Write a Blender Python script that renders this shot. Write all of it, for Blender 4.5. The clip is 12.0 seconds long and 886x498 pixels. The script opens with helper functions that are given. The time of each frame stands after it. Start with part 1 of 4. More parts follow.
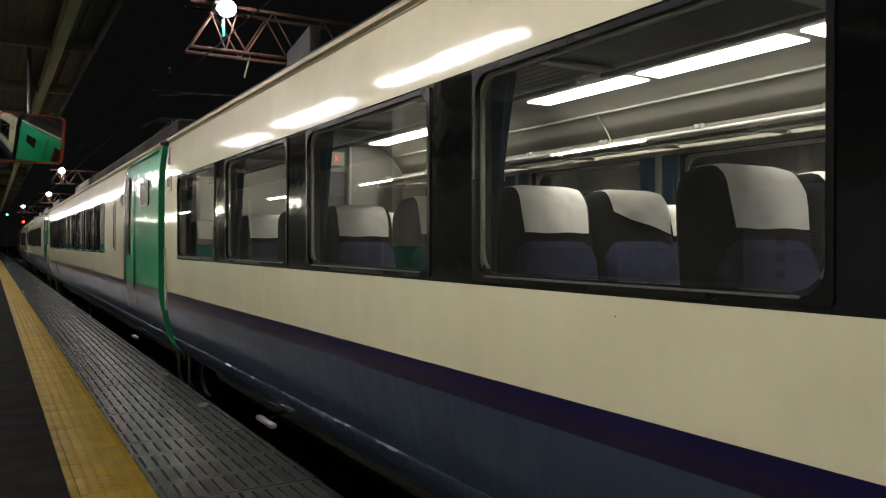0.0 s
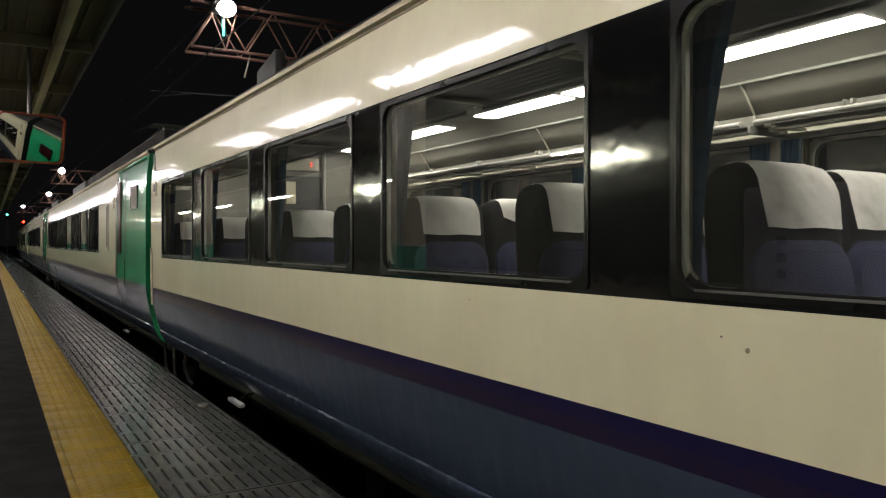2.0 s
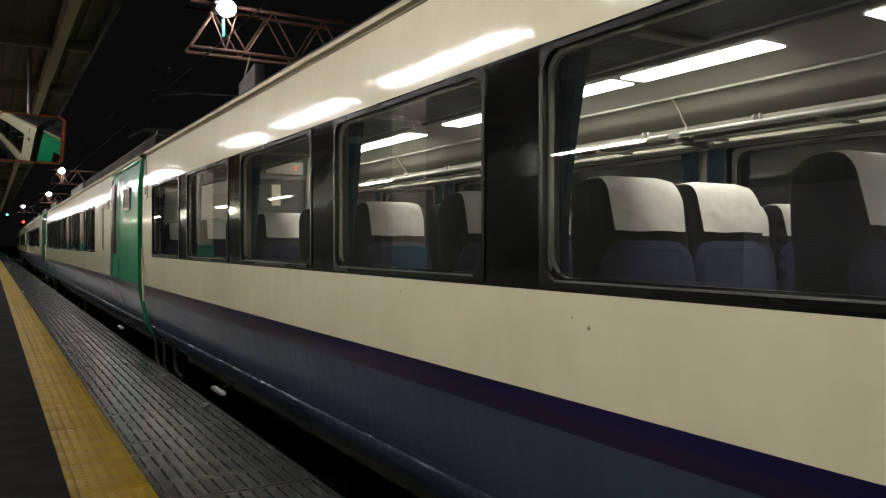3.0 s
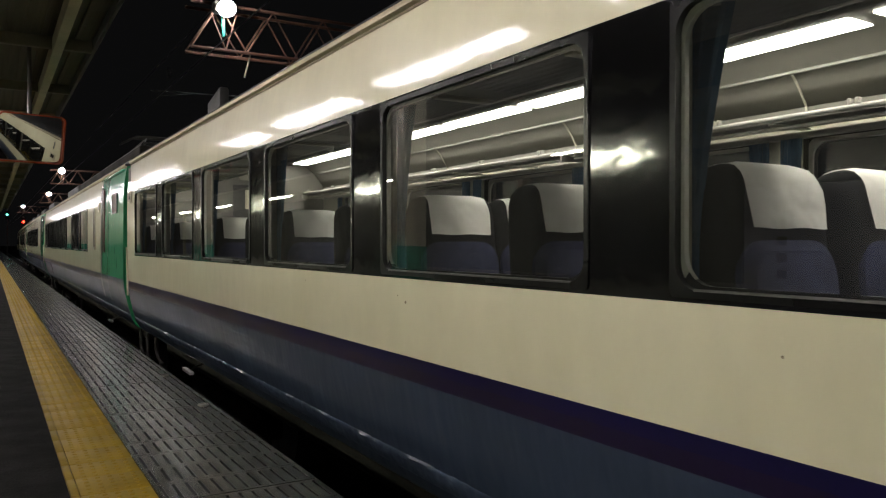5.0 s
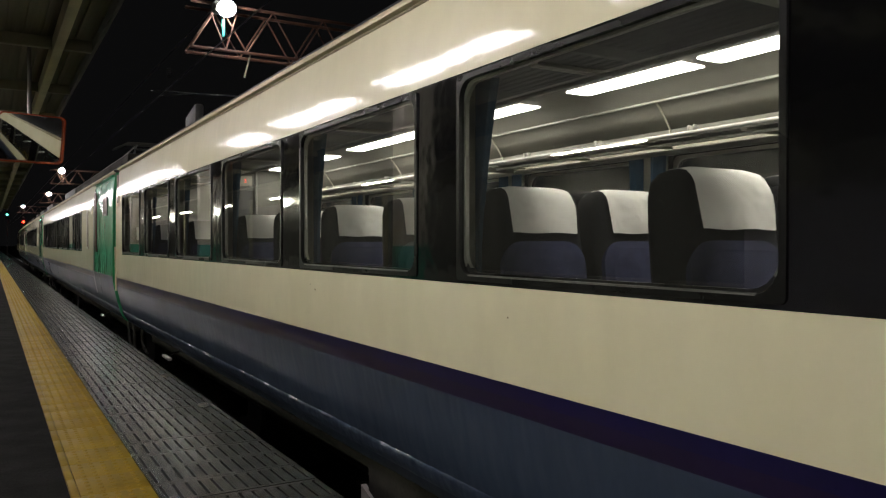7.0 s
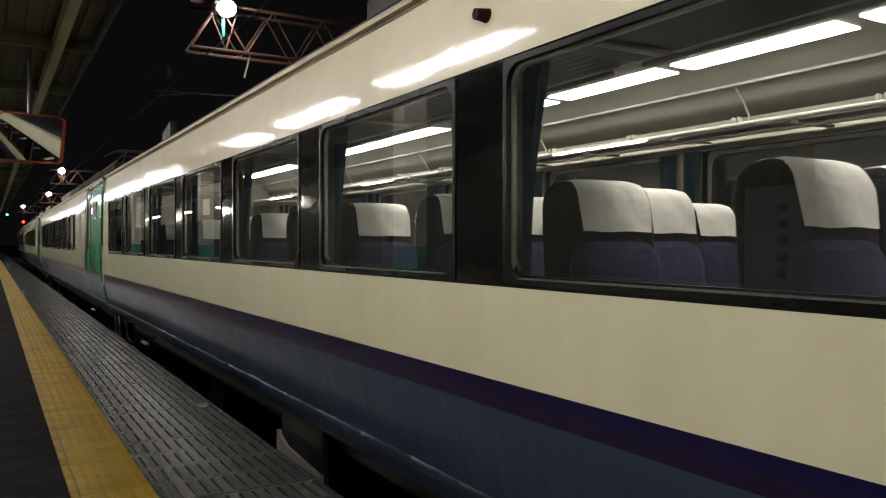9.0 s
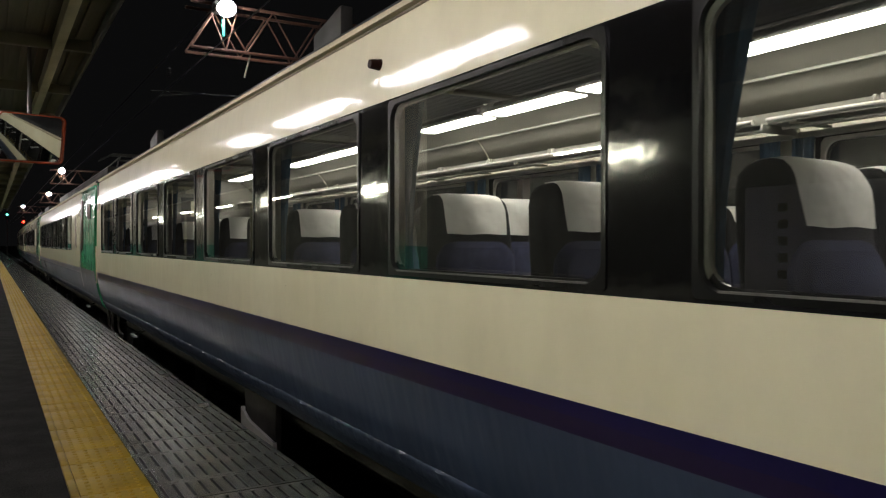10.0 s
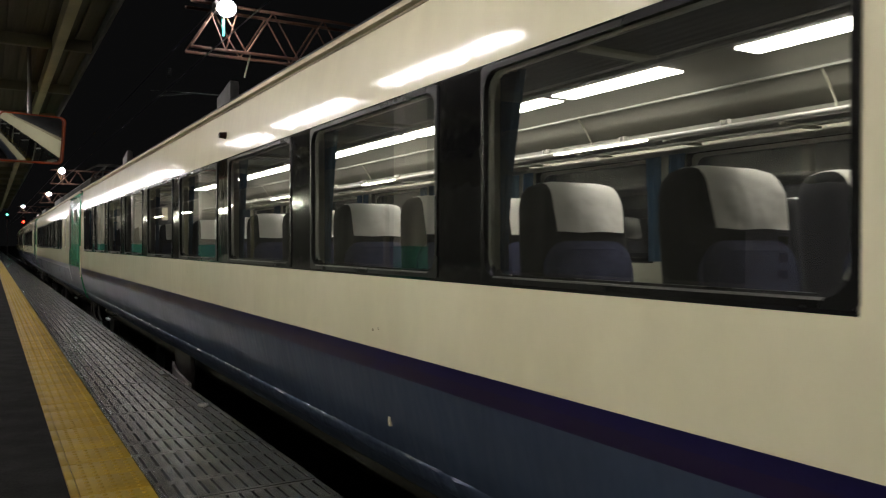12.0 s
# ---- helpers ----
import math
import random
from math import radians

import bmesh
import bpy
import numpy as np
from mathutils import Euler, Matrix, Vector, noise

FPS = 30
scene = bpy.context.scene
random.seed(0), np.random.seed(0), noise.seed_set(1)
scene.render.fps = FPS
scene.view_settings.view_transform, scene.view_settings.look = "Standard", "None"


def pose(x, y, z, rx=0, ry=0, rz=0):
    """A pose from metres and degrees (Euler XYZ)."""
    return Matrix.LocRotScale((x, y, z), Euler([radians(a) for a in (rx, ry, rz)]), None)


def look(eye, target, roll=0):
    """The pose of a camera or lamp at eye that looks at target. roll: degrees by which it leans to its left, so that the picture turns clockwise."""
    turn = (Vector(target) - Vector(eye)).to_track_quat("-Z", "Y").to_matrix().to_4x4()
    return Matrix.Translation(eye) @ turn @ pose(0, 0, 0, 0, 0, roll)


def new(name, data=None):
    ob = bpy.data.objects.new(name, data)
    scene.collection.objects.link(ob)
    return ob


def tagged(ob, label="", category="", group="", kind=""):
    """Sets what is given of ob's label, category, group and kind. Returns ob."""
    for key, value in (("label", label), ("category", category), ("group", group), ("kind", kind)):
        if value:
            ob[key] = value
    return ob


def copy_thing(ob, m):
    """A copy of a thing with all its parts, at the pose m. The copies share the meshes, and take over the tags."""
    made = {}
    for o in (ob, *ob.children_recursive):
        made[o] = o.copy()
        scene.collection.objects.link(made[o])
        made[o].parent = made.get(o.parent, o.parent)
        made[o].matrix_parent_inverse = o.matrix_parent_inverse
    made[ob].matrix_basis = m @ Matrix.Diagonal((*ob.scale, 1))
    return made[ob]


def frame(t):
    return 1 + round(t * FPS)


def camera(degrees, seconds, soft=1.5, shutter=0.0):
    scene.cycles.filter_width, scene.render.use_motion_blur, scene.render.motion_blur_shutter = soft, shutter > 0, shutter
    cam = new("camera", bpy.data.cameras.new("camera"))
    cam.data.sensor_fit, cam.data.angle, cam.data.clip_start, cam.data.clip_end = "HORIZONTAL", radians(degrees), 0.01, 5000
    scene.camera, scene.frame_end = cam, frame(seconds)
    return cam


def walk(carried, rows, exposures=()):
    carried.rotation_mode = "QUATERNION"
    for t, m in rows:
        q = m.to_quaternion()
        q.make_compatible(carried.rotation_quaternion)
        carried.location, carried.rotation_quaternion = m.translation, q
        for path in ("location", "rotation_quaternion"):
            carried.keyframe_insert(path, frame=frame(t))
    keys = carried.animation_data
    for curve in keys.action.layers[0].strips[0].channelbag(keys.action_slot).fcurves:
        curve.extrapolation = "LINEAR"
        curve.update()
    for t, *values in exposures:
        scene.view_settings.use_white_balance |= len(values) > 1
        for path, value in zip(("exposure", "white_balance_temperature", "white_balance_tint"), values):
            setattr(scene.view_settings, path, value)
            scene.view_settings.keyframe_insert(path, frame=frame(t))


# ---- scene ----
cam = camera(60.0, 12.0, 1.2, 0.22)
EYE = Vector((0.0, 0.0, 1.2))
YAW = radians(30.6)
AIM = EYE + Vector((math.sin(YAW), math.cos(YAW), -0.0074))
VIEW = look(EYE, AIM, 0.0)
walk(cam, [(0.0, VIEW), (12.0, VIEW)], [(0.0, 0.0), (12.0, 0.0)])

# ---- night sky ----
world = bpy.data.worlds.new("night")
scene.world = world
world.use_nodes = True
world.node_tree.nodes["Background"].inputs[0].default_value = (0.006, 0.006, 0.0062, 1)
world.node_tree.nodes["Background"].inputs[1].default_value = 0.52

# ---- plan, in metres: y along the track, x across it, z above the platform ----
SIDE = 1.614          # the train's side
EDGE = 1.437         # the platform edge
RAIL = -1.02          # rail head
PITCH = 1.82          # window to window
FAR = -0.30           # the far side's windows stand this much further back
GLASS = 1.455
CAR = 19.75
GAP = 0.36
NOSE = 8.62           # far end of the nearest car at the start
BEND = 4500.0         # radius of the gentle curve ahead
RUN = [(0, 0), (0.5, .154), (1, .345), (1.5, .568), (2, .813), (2.5, 1.100), (3, 1.400), (3.5, 1.712), (4, 2.025), (4.5, 2.335), (5, 2.636), (5.5, 2.905), (6, 3.174), (6.5, 3.452),
       (7, 3.760), (7.5, 4.095), (8, 4.455), (8.5, 4.840), (9, 5.257), (9.5, 5.704), (10, 6.197), (10.5, 6.757), (11, 7.400), (11.5, 8.158), (12, 9.042)]


# ---- materials ----
def material(name, colour, rough=0.5, metal=0.0, vary=0.15, scale=6.0, bump=0.0, bump_scale=60.0, coat=0.0, glow=0.0, rough_vary=0.1, dirt=None, dirt_scale=1.5, stretch=(1, 1, 1), emit=None, spec=0.5, coat_rough=0.05, bump_detail=1):
    m = bpy.data.materials.new(name)
    m.use_nodes = True
    n, l = m.node_tree.nodes, m.node_tree.links
    b = n["Principled BSDF"]
    tc = n.new("ShaderNodeTexCoord")
    mp = n.new("ShaderNodeMapping")
    mp.inputs["Scale"].default_value = stretch
    info, shift = n.new("ShaderNodeObjectInfo"), n.new("ShaderNodeVectorMath")
    shift.operation = "MULTIPLY_ADD"
    shift.inputs[1].default_value = (37.0, 23.0, 11.0)
    l.new(info.outputs["Random"], shift.inputs[0])
    l.new(tc.outputs["Object"], shift.inputs[2])
    l.new(shift.outputs[0], mp.inputs[0])
    big, fine = n.new("ShaderNodeTexNoise"), n.new("ShaderNodeTexNoise")
    big.inputs["Scale"].default_value, big.inputs["Detail"].default_value = dirt_scale, 6
    fine.inputs["Scale"].default_value, fine.inputs["Detail"].default_value = scale * 8, 8
    l.new(mp.outputs[0], big.inputs["Vector"])
    l.new(mp.outputs[0], fine.inputs["Vector"])
    ramp = n.new("ShaderNodeValToRGB")
    ramp.color_ramp.elements[0].position, ramp.color_ramp.elements[1].position = 0.3, 0.72
    dark = dirt or tuple(c * (1 - 2 * vary) for c in colour)
    ramp.color_ramp.elements[0].color = (*dark, 1)
    ramp.color_ramp.elements[1].color = (*colour, 1)
    l.new(big.outputs[0], ramp.inputs[0])
    mix = n.new("ShaderNodeMix")
    mix.data_type, mix.blend_type = "RGBA", "MULTIPLY"
    mix.inputs[0].default_value = 1.0
    grain = n.new("ShaderNodeMapRange")
    grain.inputs[1].default_value, grain.inputs[2].default_value = 0.25, 0.75
    grain.inputs[3].default_value, grain.inputs[4].default_value = 1 - vary, 1 + vary * 0.4
    l.new(fine.outputs[0], grain.inputs[0])
    l.new(ramp.outputs[0], mix.inputs[6])
    l.new(grain.outputs[0], mix.inputs[7])
    l.new(mix.outputs[2], b.inputs["Base Color"])
    rr = n.new("ShaderNodeMapRange")
    rr.inputs[3].default_value, rr.inputs[4].default_value = min(1, rough + rough_vary), max(0.02, rough - rough_vary)
    l.new(big.outputs[0], rr.inputs[0])
    l.new(rr.outputs[0], b.inputs["Roughness"])
    b.inputs["Metallic"].default_value = metal
    b.inputs["Coat Weight"].default_value = coat
    b.inputs["Coat Roughness"].default_value = coat_rough
    b.inputs["Specular IOR Level"].default_value = spec
    if bump:
        bp = n.new("ShaderNodeBump")
        bt = n.new("ShaderNodeTexNoise")
        bt.inputs["Scale"].default_value, bt.inputs["Detail"].default_value = bump_scale, bump_detail
        l.new(mp.outputs[0], bt.inputs["Vector"])
        bp.inputs["Strength"].default_value, bp.inputs["Distance"].default_value = 1.0, bump
        l.new(bt.outputs[0], bp.inputs["Height"])
        l.new(bp.outputs[0], b.inputs["Normal"])
        l.new(bp.outputs[0], b.inputs["Coat Normal"])
    if glow:
        b.inputs["Emission Color"].default_value = (*(emit or colour), 1)
        b.inputs["Emission Strength"].default_value = glow
    return m


def glass_material(name, tint=(0.9, 0.93, 0.92), gloss=2.0, bump=0.0):
    m = bpy.data.materials.new(name)
    m.use_nodes = True
    n, l = m.node_tree.nodes, m.node_tree.links
    n.remove(n["Principled BSDF"])
    tr, gl, mx, fr = n.new("ShaderNodeBsdfTransparent"), n.new("ShaderNodeBsdfGlossy"), n.new("ShaderNodeMixShader"), n.new("ShaderNodeFresnel")
    tr.inputs[0].default_value = (*tint, 1)
    gl.inputs["Roughness"].default_value = 0.012
    fr.inputs[0].default_value = gloss
    dust, film, spots, rng_, tex = n.new("ShaderNodeBsdfDiffuse"), n.new("ShaderNodeMixShader"), n.new("ShaderNodeTexNoise"), n.new("ShaderNodeMapRange"), n.new("ShaderNodeTexCoord")
    dust.inputs[0].default_value = (0.5, 0.5, 0.48, 1)
    spots.inputs["Scale"].default_value, spots.inputs["Detail"].default_value = 3.0, 6
    rng_.inputs[1].default_value, rng_.inputs[2].default_value = 0.3, 0.7
    rng_.inputs[3].default_value, rng_.inputs[4].default_value = 0.008, 0.026
    l.new(tex.outputs["Object"], spots.inputs["Vector"])
    l.new(spots.outputs[0], rng_.inputs[0])
    l.new(rng_.outputs[0], film.inputs[0])
    l.new(tr.outputs[0], film.inputs[1])
    l.new(dust.outputs[0], film.inputs[2])
    l.new(fr.outputs[0], mx.inputs[0])
    l.new(film.outputs[0], mx.inputs[1])
    l.new(gl.outputs[0], mx.inputs[2])
    l.new(mx.outputs[0], n["Material Output"].inputs[0])
    return m


CREAM = material("cream_paint", (0.80, 0.755, 0.555), 0.40, vary=0.05, scale=1.0, coat=0.9, coat_rough=0.08, bump=0.0014, bump_scale=11, bump_detail=1.5, stretch=(1, 1, 0.5), dirt=(0.73, 0.68, 0.48), rough_vary=0.05, spec=0.2)
GREEN = material("green_paint", (0.015, 0.36, 0.16), 0.35, vary=0.08, coat=0.9, bump=0.004, bump_scale=9, stretch=(1, 1, 0.3), rough_vary=0.05, spec=0.2)
GREEN_DARK = material("green_end_paint", (0.012, 0.26, 0.10), 0.35, vary=0.12)
NAVY = material("navy_stripe_paint", (0.010, 0.008, 0.052), 0.3, vary=0.08, spec=0.25, coat=0.15, rough_vary=0.05)
VIOLET = material("violet_stripe_paint", (0.016, 0.010, 0.040), 0.3, vary=0.08, spec=0.25, coat=0.15, rough_vary=0.05)
BLUE = material("blue_grey_paint", (0.040, 0.056, 0.100), 0.38, vary=0.10, coat=0.6, bump=0.005, bump_scale=11, spec=0.3, dirt=(0.034, 0.047, 0.083), rough_vary=0.08, stretch=(1, 1, 0.25))
BLACK = material("black_band_paint", (0.005, 0.005, 0.006), 0.09, vary=0.2, rough_vary=0.02, bump=0.0010, bump_scale=11, spec=0.5)
RUBBER = material("black_rubber", (0.005, 0.005, 0.0055), 0.28, vary=0.3, spec=0.30, bump=0.0012, bump_scale=14)
SEAL = material("pale_window_seal", (0.5, 0.48, 0.42), 0.4, vary=0.15)
ROOF = material("grey_roof_paint", (0.03, 0.03, 0.031), 0.6, vary=0.25)
UNDER = material("underframe_grime", (0.040, 0.036, 0.031), 0.8, vary=0.4, spec=0.15)
STEEL = material("worn_steel", (0.35, 0.34, 0.33), 0.35, 0.9, vary=0.2)
ALU = material("aluminium_rail", (0.34, 0.33, 0.30), 0.45, 0.1, vary=0.08)
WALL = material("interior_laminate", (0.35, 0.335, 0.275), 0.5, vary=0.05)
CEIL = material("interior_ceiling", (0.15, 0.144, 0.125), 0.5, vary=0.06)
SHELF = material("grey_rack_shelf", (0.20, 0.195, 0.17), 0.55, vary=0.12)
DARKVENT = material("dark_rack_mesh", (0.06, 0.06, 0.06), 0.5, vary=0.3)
FLOOR_IN = material("interior_floor", (0.10, 0.10, 0.12), 0.5, vary=0.2)
SEATBLK = material("black_seat_shell", (0.005, 0.005, 0.006), 0.9, vary=0.3, spec=0.15)
SEATBLUE = material("navy_seat_fabric", (0.023, 0.027, 0.058), 0.95, vary=0.4, scale=10, dirt=(0.012, 0.013, 0.032), spec=0.15, dirt_scale=16, bump=0.001, bump_scale=300)
COVER = material("white_headrest_cloth", (0.86, 0.84, 0.80), 0.85, vary=0.03, bump=0.020, bump_scale=9, bump_detail=2.0, scale=20)
CURTAIN = material("blue_curtain_cloth", (0.018, 0.060, 0.110), 0.9, vary=0.2)
PANEL = material("ceiling_light_panel", (1, 0.98, 0.92), 0.5, glow=23.0, vary=0.0, emit=(1, 0.94, 0.82))
TUBE = material("fluorescent_tube", (1, 0.98, 0.93), 0.4, glow=33.0, vary=0.0, emit=(1.0, 0.92, 0.95))
TUBE_FAR = material("far_fluorescent_tube", (1, 0.98, 0.93), 0.4, glow=440.0, vary=0.0, emit=(1.0, 0.99, 0.76))
FLOOD = material("floodlight_lens", (1, 1, 1), 0.4, glow=260.0, vary=0.0, emit=(0.95, 0.95, 1.0))
REDLED = material("red_display", (0.5, 0.02, 0.01), 0.4, glow=2.5, vary=0.0, emit=(1, 0.07, 0.03))
SIGRED = material("red_signal_lens", (1, 0.02, 0.01), 0.4, glow=24.0, vary=0.0, emit=(1, 0.02, 0.01))
SIGGRN = material("green_signal_lens", (0.1, 1, 0.6), 0.4, glow=4.0, vary=0.0, emit=(0.15, 0.9, 0.6))
AMBER = material("dark_lamp_lens", (0.020, 0.006, 0.004), 0.6, vary=0.1, spec=0.1)
GLASS_M = glass_material("window_glass", (0.80, 0.83, 0.82))
DISPLAY = material("dark_red_display_glass", (0.05, 0.010, 0.012), 0.35, vary=0.1, spec=0.1)
ASPHALT = material("platform_asphalt", (0.026, 0.026, 0.025), 0.85, vary=0.45, scale=14, bump=0.006, bump_scale=90, dirt=(0.014, 0.014, 0.0135), spec=0.03, dirt_scale=4.0)
YELLOW = material("yellow_tactile_paint", (0.36, 0.235, 0.004), 0.6, vary=0.16, spec=0.25, scale=5, dirt=(0.25, 0.160, 0.004), dirt_scale=3.5)
GRATE = material("grey_edge_slab", (0.019, 0.0215, 0.0165), 0.24, vary=0.2, scale=6, dirt=(0.014, 0.015, 0.0125), dirt_scale=3, rough_vary=0.07, spec=0.30)
SLOT = material("slot_rubber", (0.014, 0.014, 0.014), 0.6, vary=0.3)
CONCRETE = material("platform_concrete", (0.25, 0.24, 0.22), 0.85, vary=0.25, bump=0.004, bump_scale=40)
BALLAST = material("track_ballast", (0.06, 0.052, 0.045), 0.95, vary=0.6, scale=6, bump=0.05, bump_scale=22)
CANOPY = material("canopy_underside", (0.19, 0.175, 0.115), 0.7, vary=0.2, stretch=(6, 0.2, 1))
BEAM = material("olive_steel_paint", (0.24, 0.225, 0.14), 0.5, vary=0.15)
PURLIN = material("pale_olive_steel_paint", (0.60, 0.56, 0.34), 0.55, vary=0.12)
RUST = material("rusty_gantry_steel", (0.11, 0.042, 0.018), 0.7, 0.1, vary=0.35)
ORANGE = material("orange_mirror_frame", (0.32, 0.045, 0.010), 0.35, vary=0.12, coat=0.3)
MIRROR = material("mirror_face", (0.55, 0.57, 0.55), 0.03, 1.0, vary=0.02, rough_vary=0.0)
CABLE = material("dark_cable", (0.05, 0.045, 0.04), 0.5, vary=0.2)
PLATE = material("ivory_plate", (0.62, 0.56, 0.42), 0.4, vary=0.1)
WHITEP = material("white_step_plate", (0.75, 0.75, 0.72), 0.5, vary=0.15)


# ---- mesh helpers ----
def smooth(bm, angle=35):
    for f in bm.faces:
        f.smooth = True
    for e in bm.edges:
        if len(e.link_faces) == 2 and e.calc_face_angle(0) > radians(angle):
            e.smooth = False
    return bm


def mesh_of(name, bm, mats, sm=True):
    bmesh.ops.recalc_face_normals(bm, faces=bm.faces[:])
    if sm:
        smooth(bm)
    me = bpy.data.meshes.new(name)
    bm.to_mesh(me)
    bm.free()
    for m in mats if isinstance(mats, (list, tuple)) else [mats]:
        me.materials.append(m)
    return me


def part(name, bm, mats, parent=None, label="", at=None, kind=""):
    """One mesh object, under a thing or a part."""
    me = bm if isinstance(bm, bpy.types.Mesh) else mesh_of(name, bm, mats)
    ob = new(name, me)
    if parent:
        ob.parent = parent
    if at is not None:
        ob.matrix_basis = at if isinstance(at, Matrix) else Matrix.Translation(at)
    return tagged(ob, label, kind=kind)


def thing(name, label, category, group="", at=None, kind=""):
    ob = new(name)
    ob.empty_display_size = 0.2
    if at is not None:
        ob.matrix_basis = at if isinstance(at, Matrix) else Matrix.Translation(at)
    return tagged(ob, label, category, group, kind)


def box(bm, x0, x1, y0, y1, z0, z1, bevel=0.0, mat=0, m=None):
    r = bmesh.ops.create_cube(bm, size=1)
    bmesh.ops.scale(bm, vec=(x1 - x0, y1 - y0, z1 - z0), verts=r["verts"])
    bmesh.ops.translate(bm, vec=((x0 + x1) / 2, (y0 + y1) / 2, (z0 + z1) / 2), verts=r["verts"])
    faces = {f for v in r["verts"] for f in v.link_faces}
    for f in faces:
        f.material_index = mat
    vs = r["verts"]
    if bevel:
        es = list({e for v in vs for e in v.link_edges})
        o = bmesh.ops.bevel(bm, geom=es, offset=bevel, segments=2, affect="EDGES", profile=0.5)
        vs = list({v for f in o["faces"] for v in f.verts})
        for f in o["faces"]:
            f.material_index = mat
    if m is not None:
        bmesh.ops.transform(bm, matrix=m, verts=vs)
    return bm


def rod(bm, a, b, r, seg=8, r2=None, mat=0):
    a, b = Vector(a), Vector(b)
    q = (b - a).to_track_quat("Z", "Y").to_matrix().to_4x4()
    o = bmesh.ops.create_cone(bm, cap_ends=True, segments=seg, radius1=r, radius2=r if r2 is None else r2, depth=(b - a).length,
                              matrix=Matrix.Translation((a + b) / 2) @ q)
    for f in {f for v in o["verts"] for f in v.link_faces}:
        f.material_index = mat
    return bm


def cube(*a, **k):
    return box(bmesh.new(), *a, **k)


def rounded(w, h, r, seg=5):
    """A rounded rectangle about the origin, anticlockwise."""
    pts = []
    for cx, cy, a0 in ((w / 2 - r, h / 2 - r, 0), (-w / 2 + r, h / 2 - r, 90), (-w / 2 + r, -h / 2 + r, 180), (w / 2 - r, -h / 2 + r, 270)):
        for i in range(seg + 1):
            a = radians(a0 + 90 * i / seg)
            pts.append((cx + r * math.cos(a), cy + r * math.sin(a)))
    return pts


def ring(bm, outer, inner, d0, d1, place):
    """A frame between two outlines of as many points, from depth d0 to d1. place(u, v, d) gives the point."""
    n = len(outer)
    rows = [[bm.verts.new(place(u, v, d)) for u, v in line] for line, d in ((outer, d0), (outer, d1), (inner, d1), (inner, d0))]
    for i in range(n):
        j = (i + 1) % n
        for k in range(4):
            a, b = rows[k], rows[(k + 1) % 4]
            bm.faces.new((a[i], a[j], b[j], b[i]))
    return bm


def sheet(bm, outline, place, d=0.0):
    bm.faces.new([bm.verts.new(place(u, v, d)) for u, v in outline])
    return bm


ROOFBOX = material("pale_roof_box", (0.05, 0.049, 0.046), 0.55, vary=0.15)
DARKSTEEL = material("dark_grey_paint", (0.05, 0.048, 0.04), 0.6, vary=0.2)
STAIN = material("brown_chip", (0.30, 0.24, 0.14), 0.7, vary=0.3)
DENTED = material("dented_blue_edge", (0.046, 0.062, 0.108), 0.34, vary=0.12, coat=0.4, coat_rough=0.12, bump=0.006, bump_scale=14, spec=0.3)
GUTTER = material("matt_cream_gutter", (0.62, 0.56, 0.40), 0.75, vary=0.12, spec=0.1)
BOARD = material("grey_board_paint", (0.48, 0.48, 0.50), 0.6, vary=0.1)
# colour of the added backdrop wall, set by the veil it gives the glass
VEIL_WALL = material("veil_wall_paint", (0.07, 0.068, 0.06), 0.6, vary=0.2, dirt=(0.045, 0.045, 0.04), dirt_scale=0.6)


# ---- platform ----
def plane(name, x0, x1, y0, y1, z0, z1, mat, label, bevel=0.0):
    return tagged(part(name, cube(x0, x1, y0, y1, z0, z1, bevel), mat), label, kind="structure")


plane("ground", -160, 160, -60, 900, RAIL - 0.75, RAIL - 0.45, BALLAST, "dark crushed-stone track bed and ground reaching the horizon")
plane("platform", -6.0, EDGE - 0.03, -30, 150, -1.2, -0.05, CONCRETE, "concrete station platform body with a plain vertical face")
plane("platform_surface", -6.0, 0.326, -30, 150, -0.05, -0.001, ASPHALT, "dark worn asphalt platform surface", 0.0)
plane("platform_far_strip", 0.690, EDGE, 55.0, 150, -0.05, 0.0, GRATE, "grey slotted edge slabs far along the platform")
plane("platform_far_line", 0.329, 0.686, 55.0, 150, -0.05, 0.003, YELLOW, "yellow tactile line far along the platform")

# rails and sleepers of the train's own track
for k, rx in enumerate((SIDE + 1.45 - 0.53, SIDE + 1.45 + 0.53)):
    b = cube(rx - 0.032, rx + 0.032, -40, 200, RAIL - 0.05, RAIL, 0.008)
    box(b, rx - 0.008, rx + 0.008, -40, 200, RAIL - 0.13, RAIL - 0.05)
    box(b, rx - 0.06, rx + 0.06, -40, 200, RAIL - 0.15, RAIL - 0.13)
    tagged(part("rail", b, STEEL), "worn steel running rail on dark sleepers", "rail", "rails of the track")
bed = cube(SIDE - 0.2, SIDE + 3.1, -40, 200, RAIL - 0.46, RAIL - 0.17, 0.02)
tagged(part("track_bed", bed, BALLAST), "dark oily ballast under the train", kind="structure")


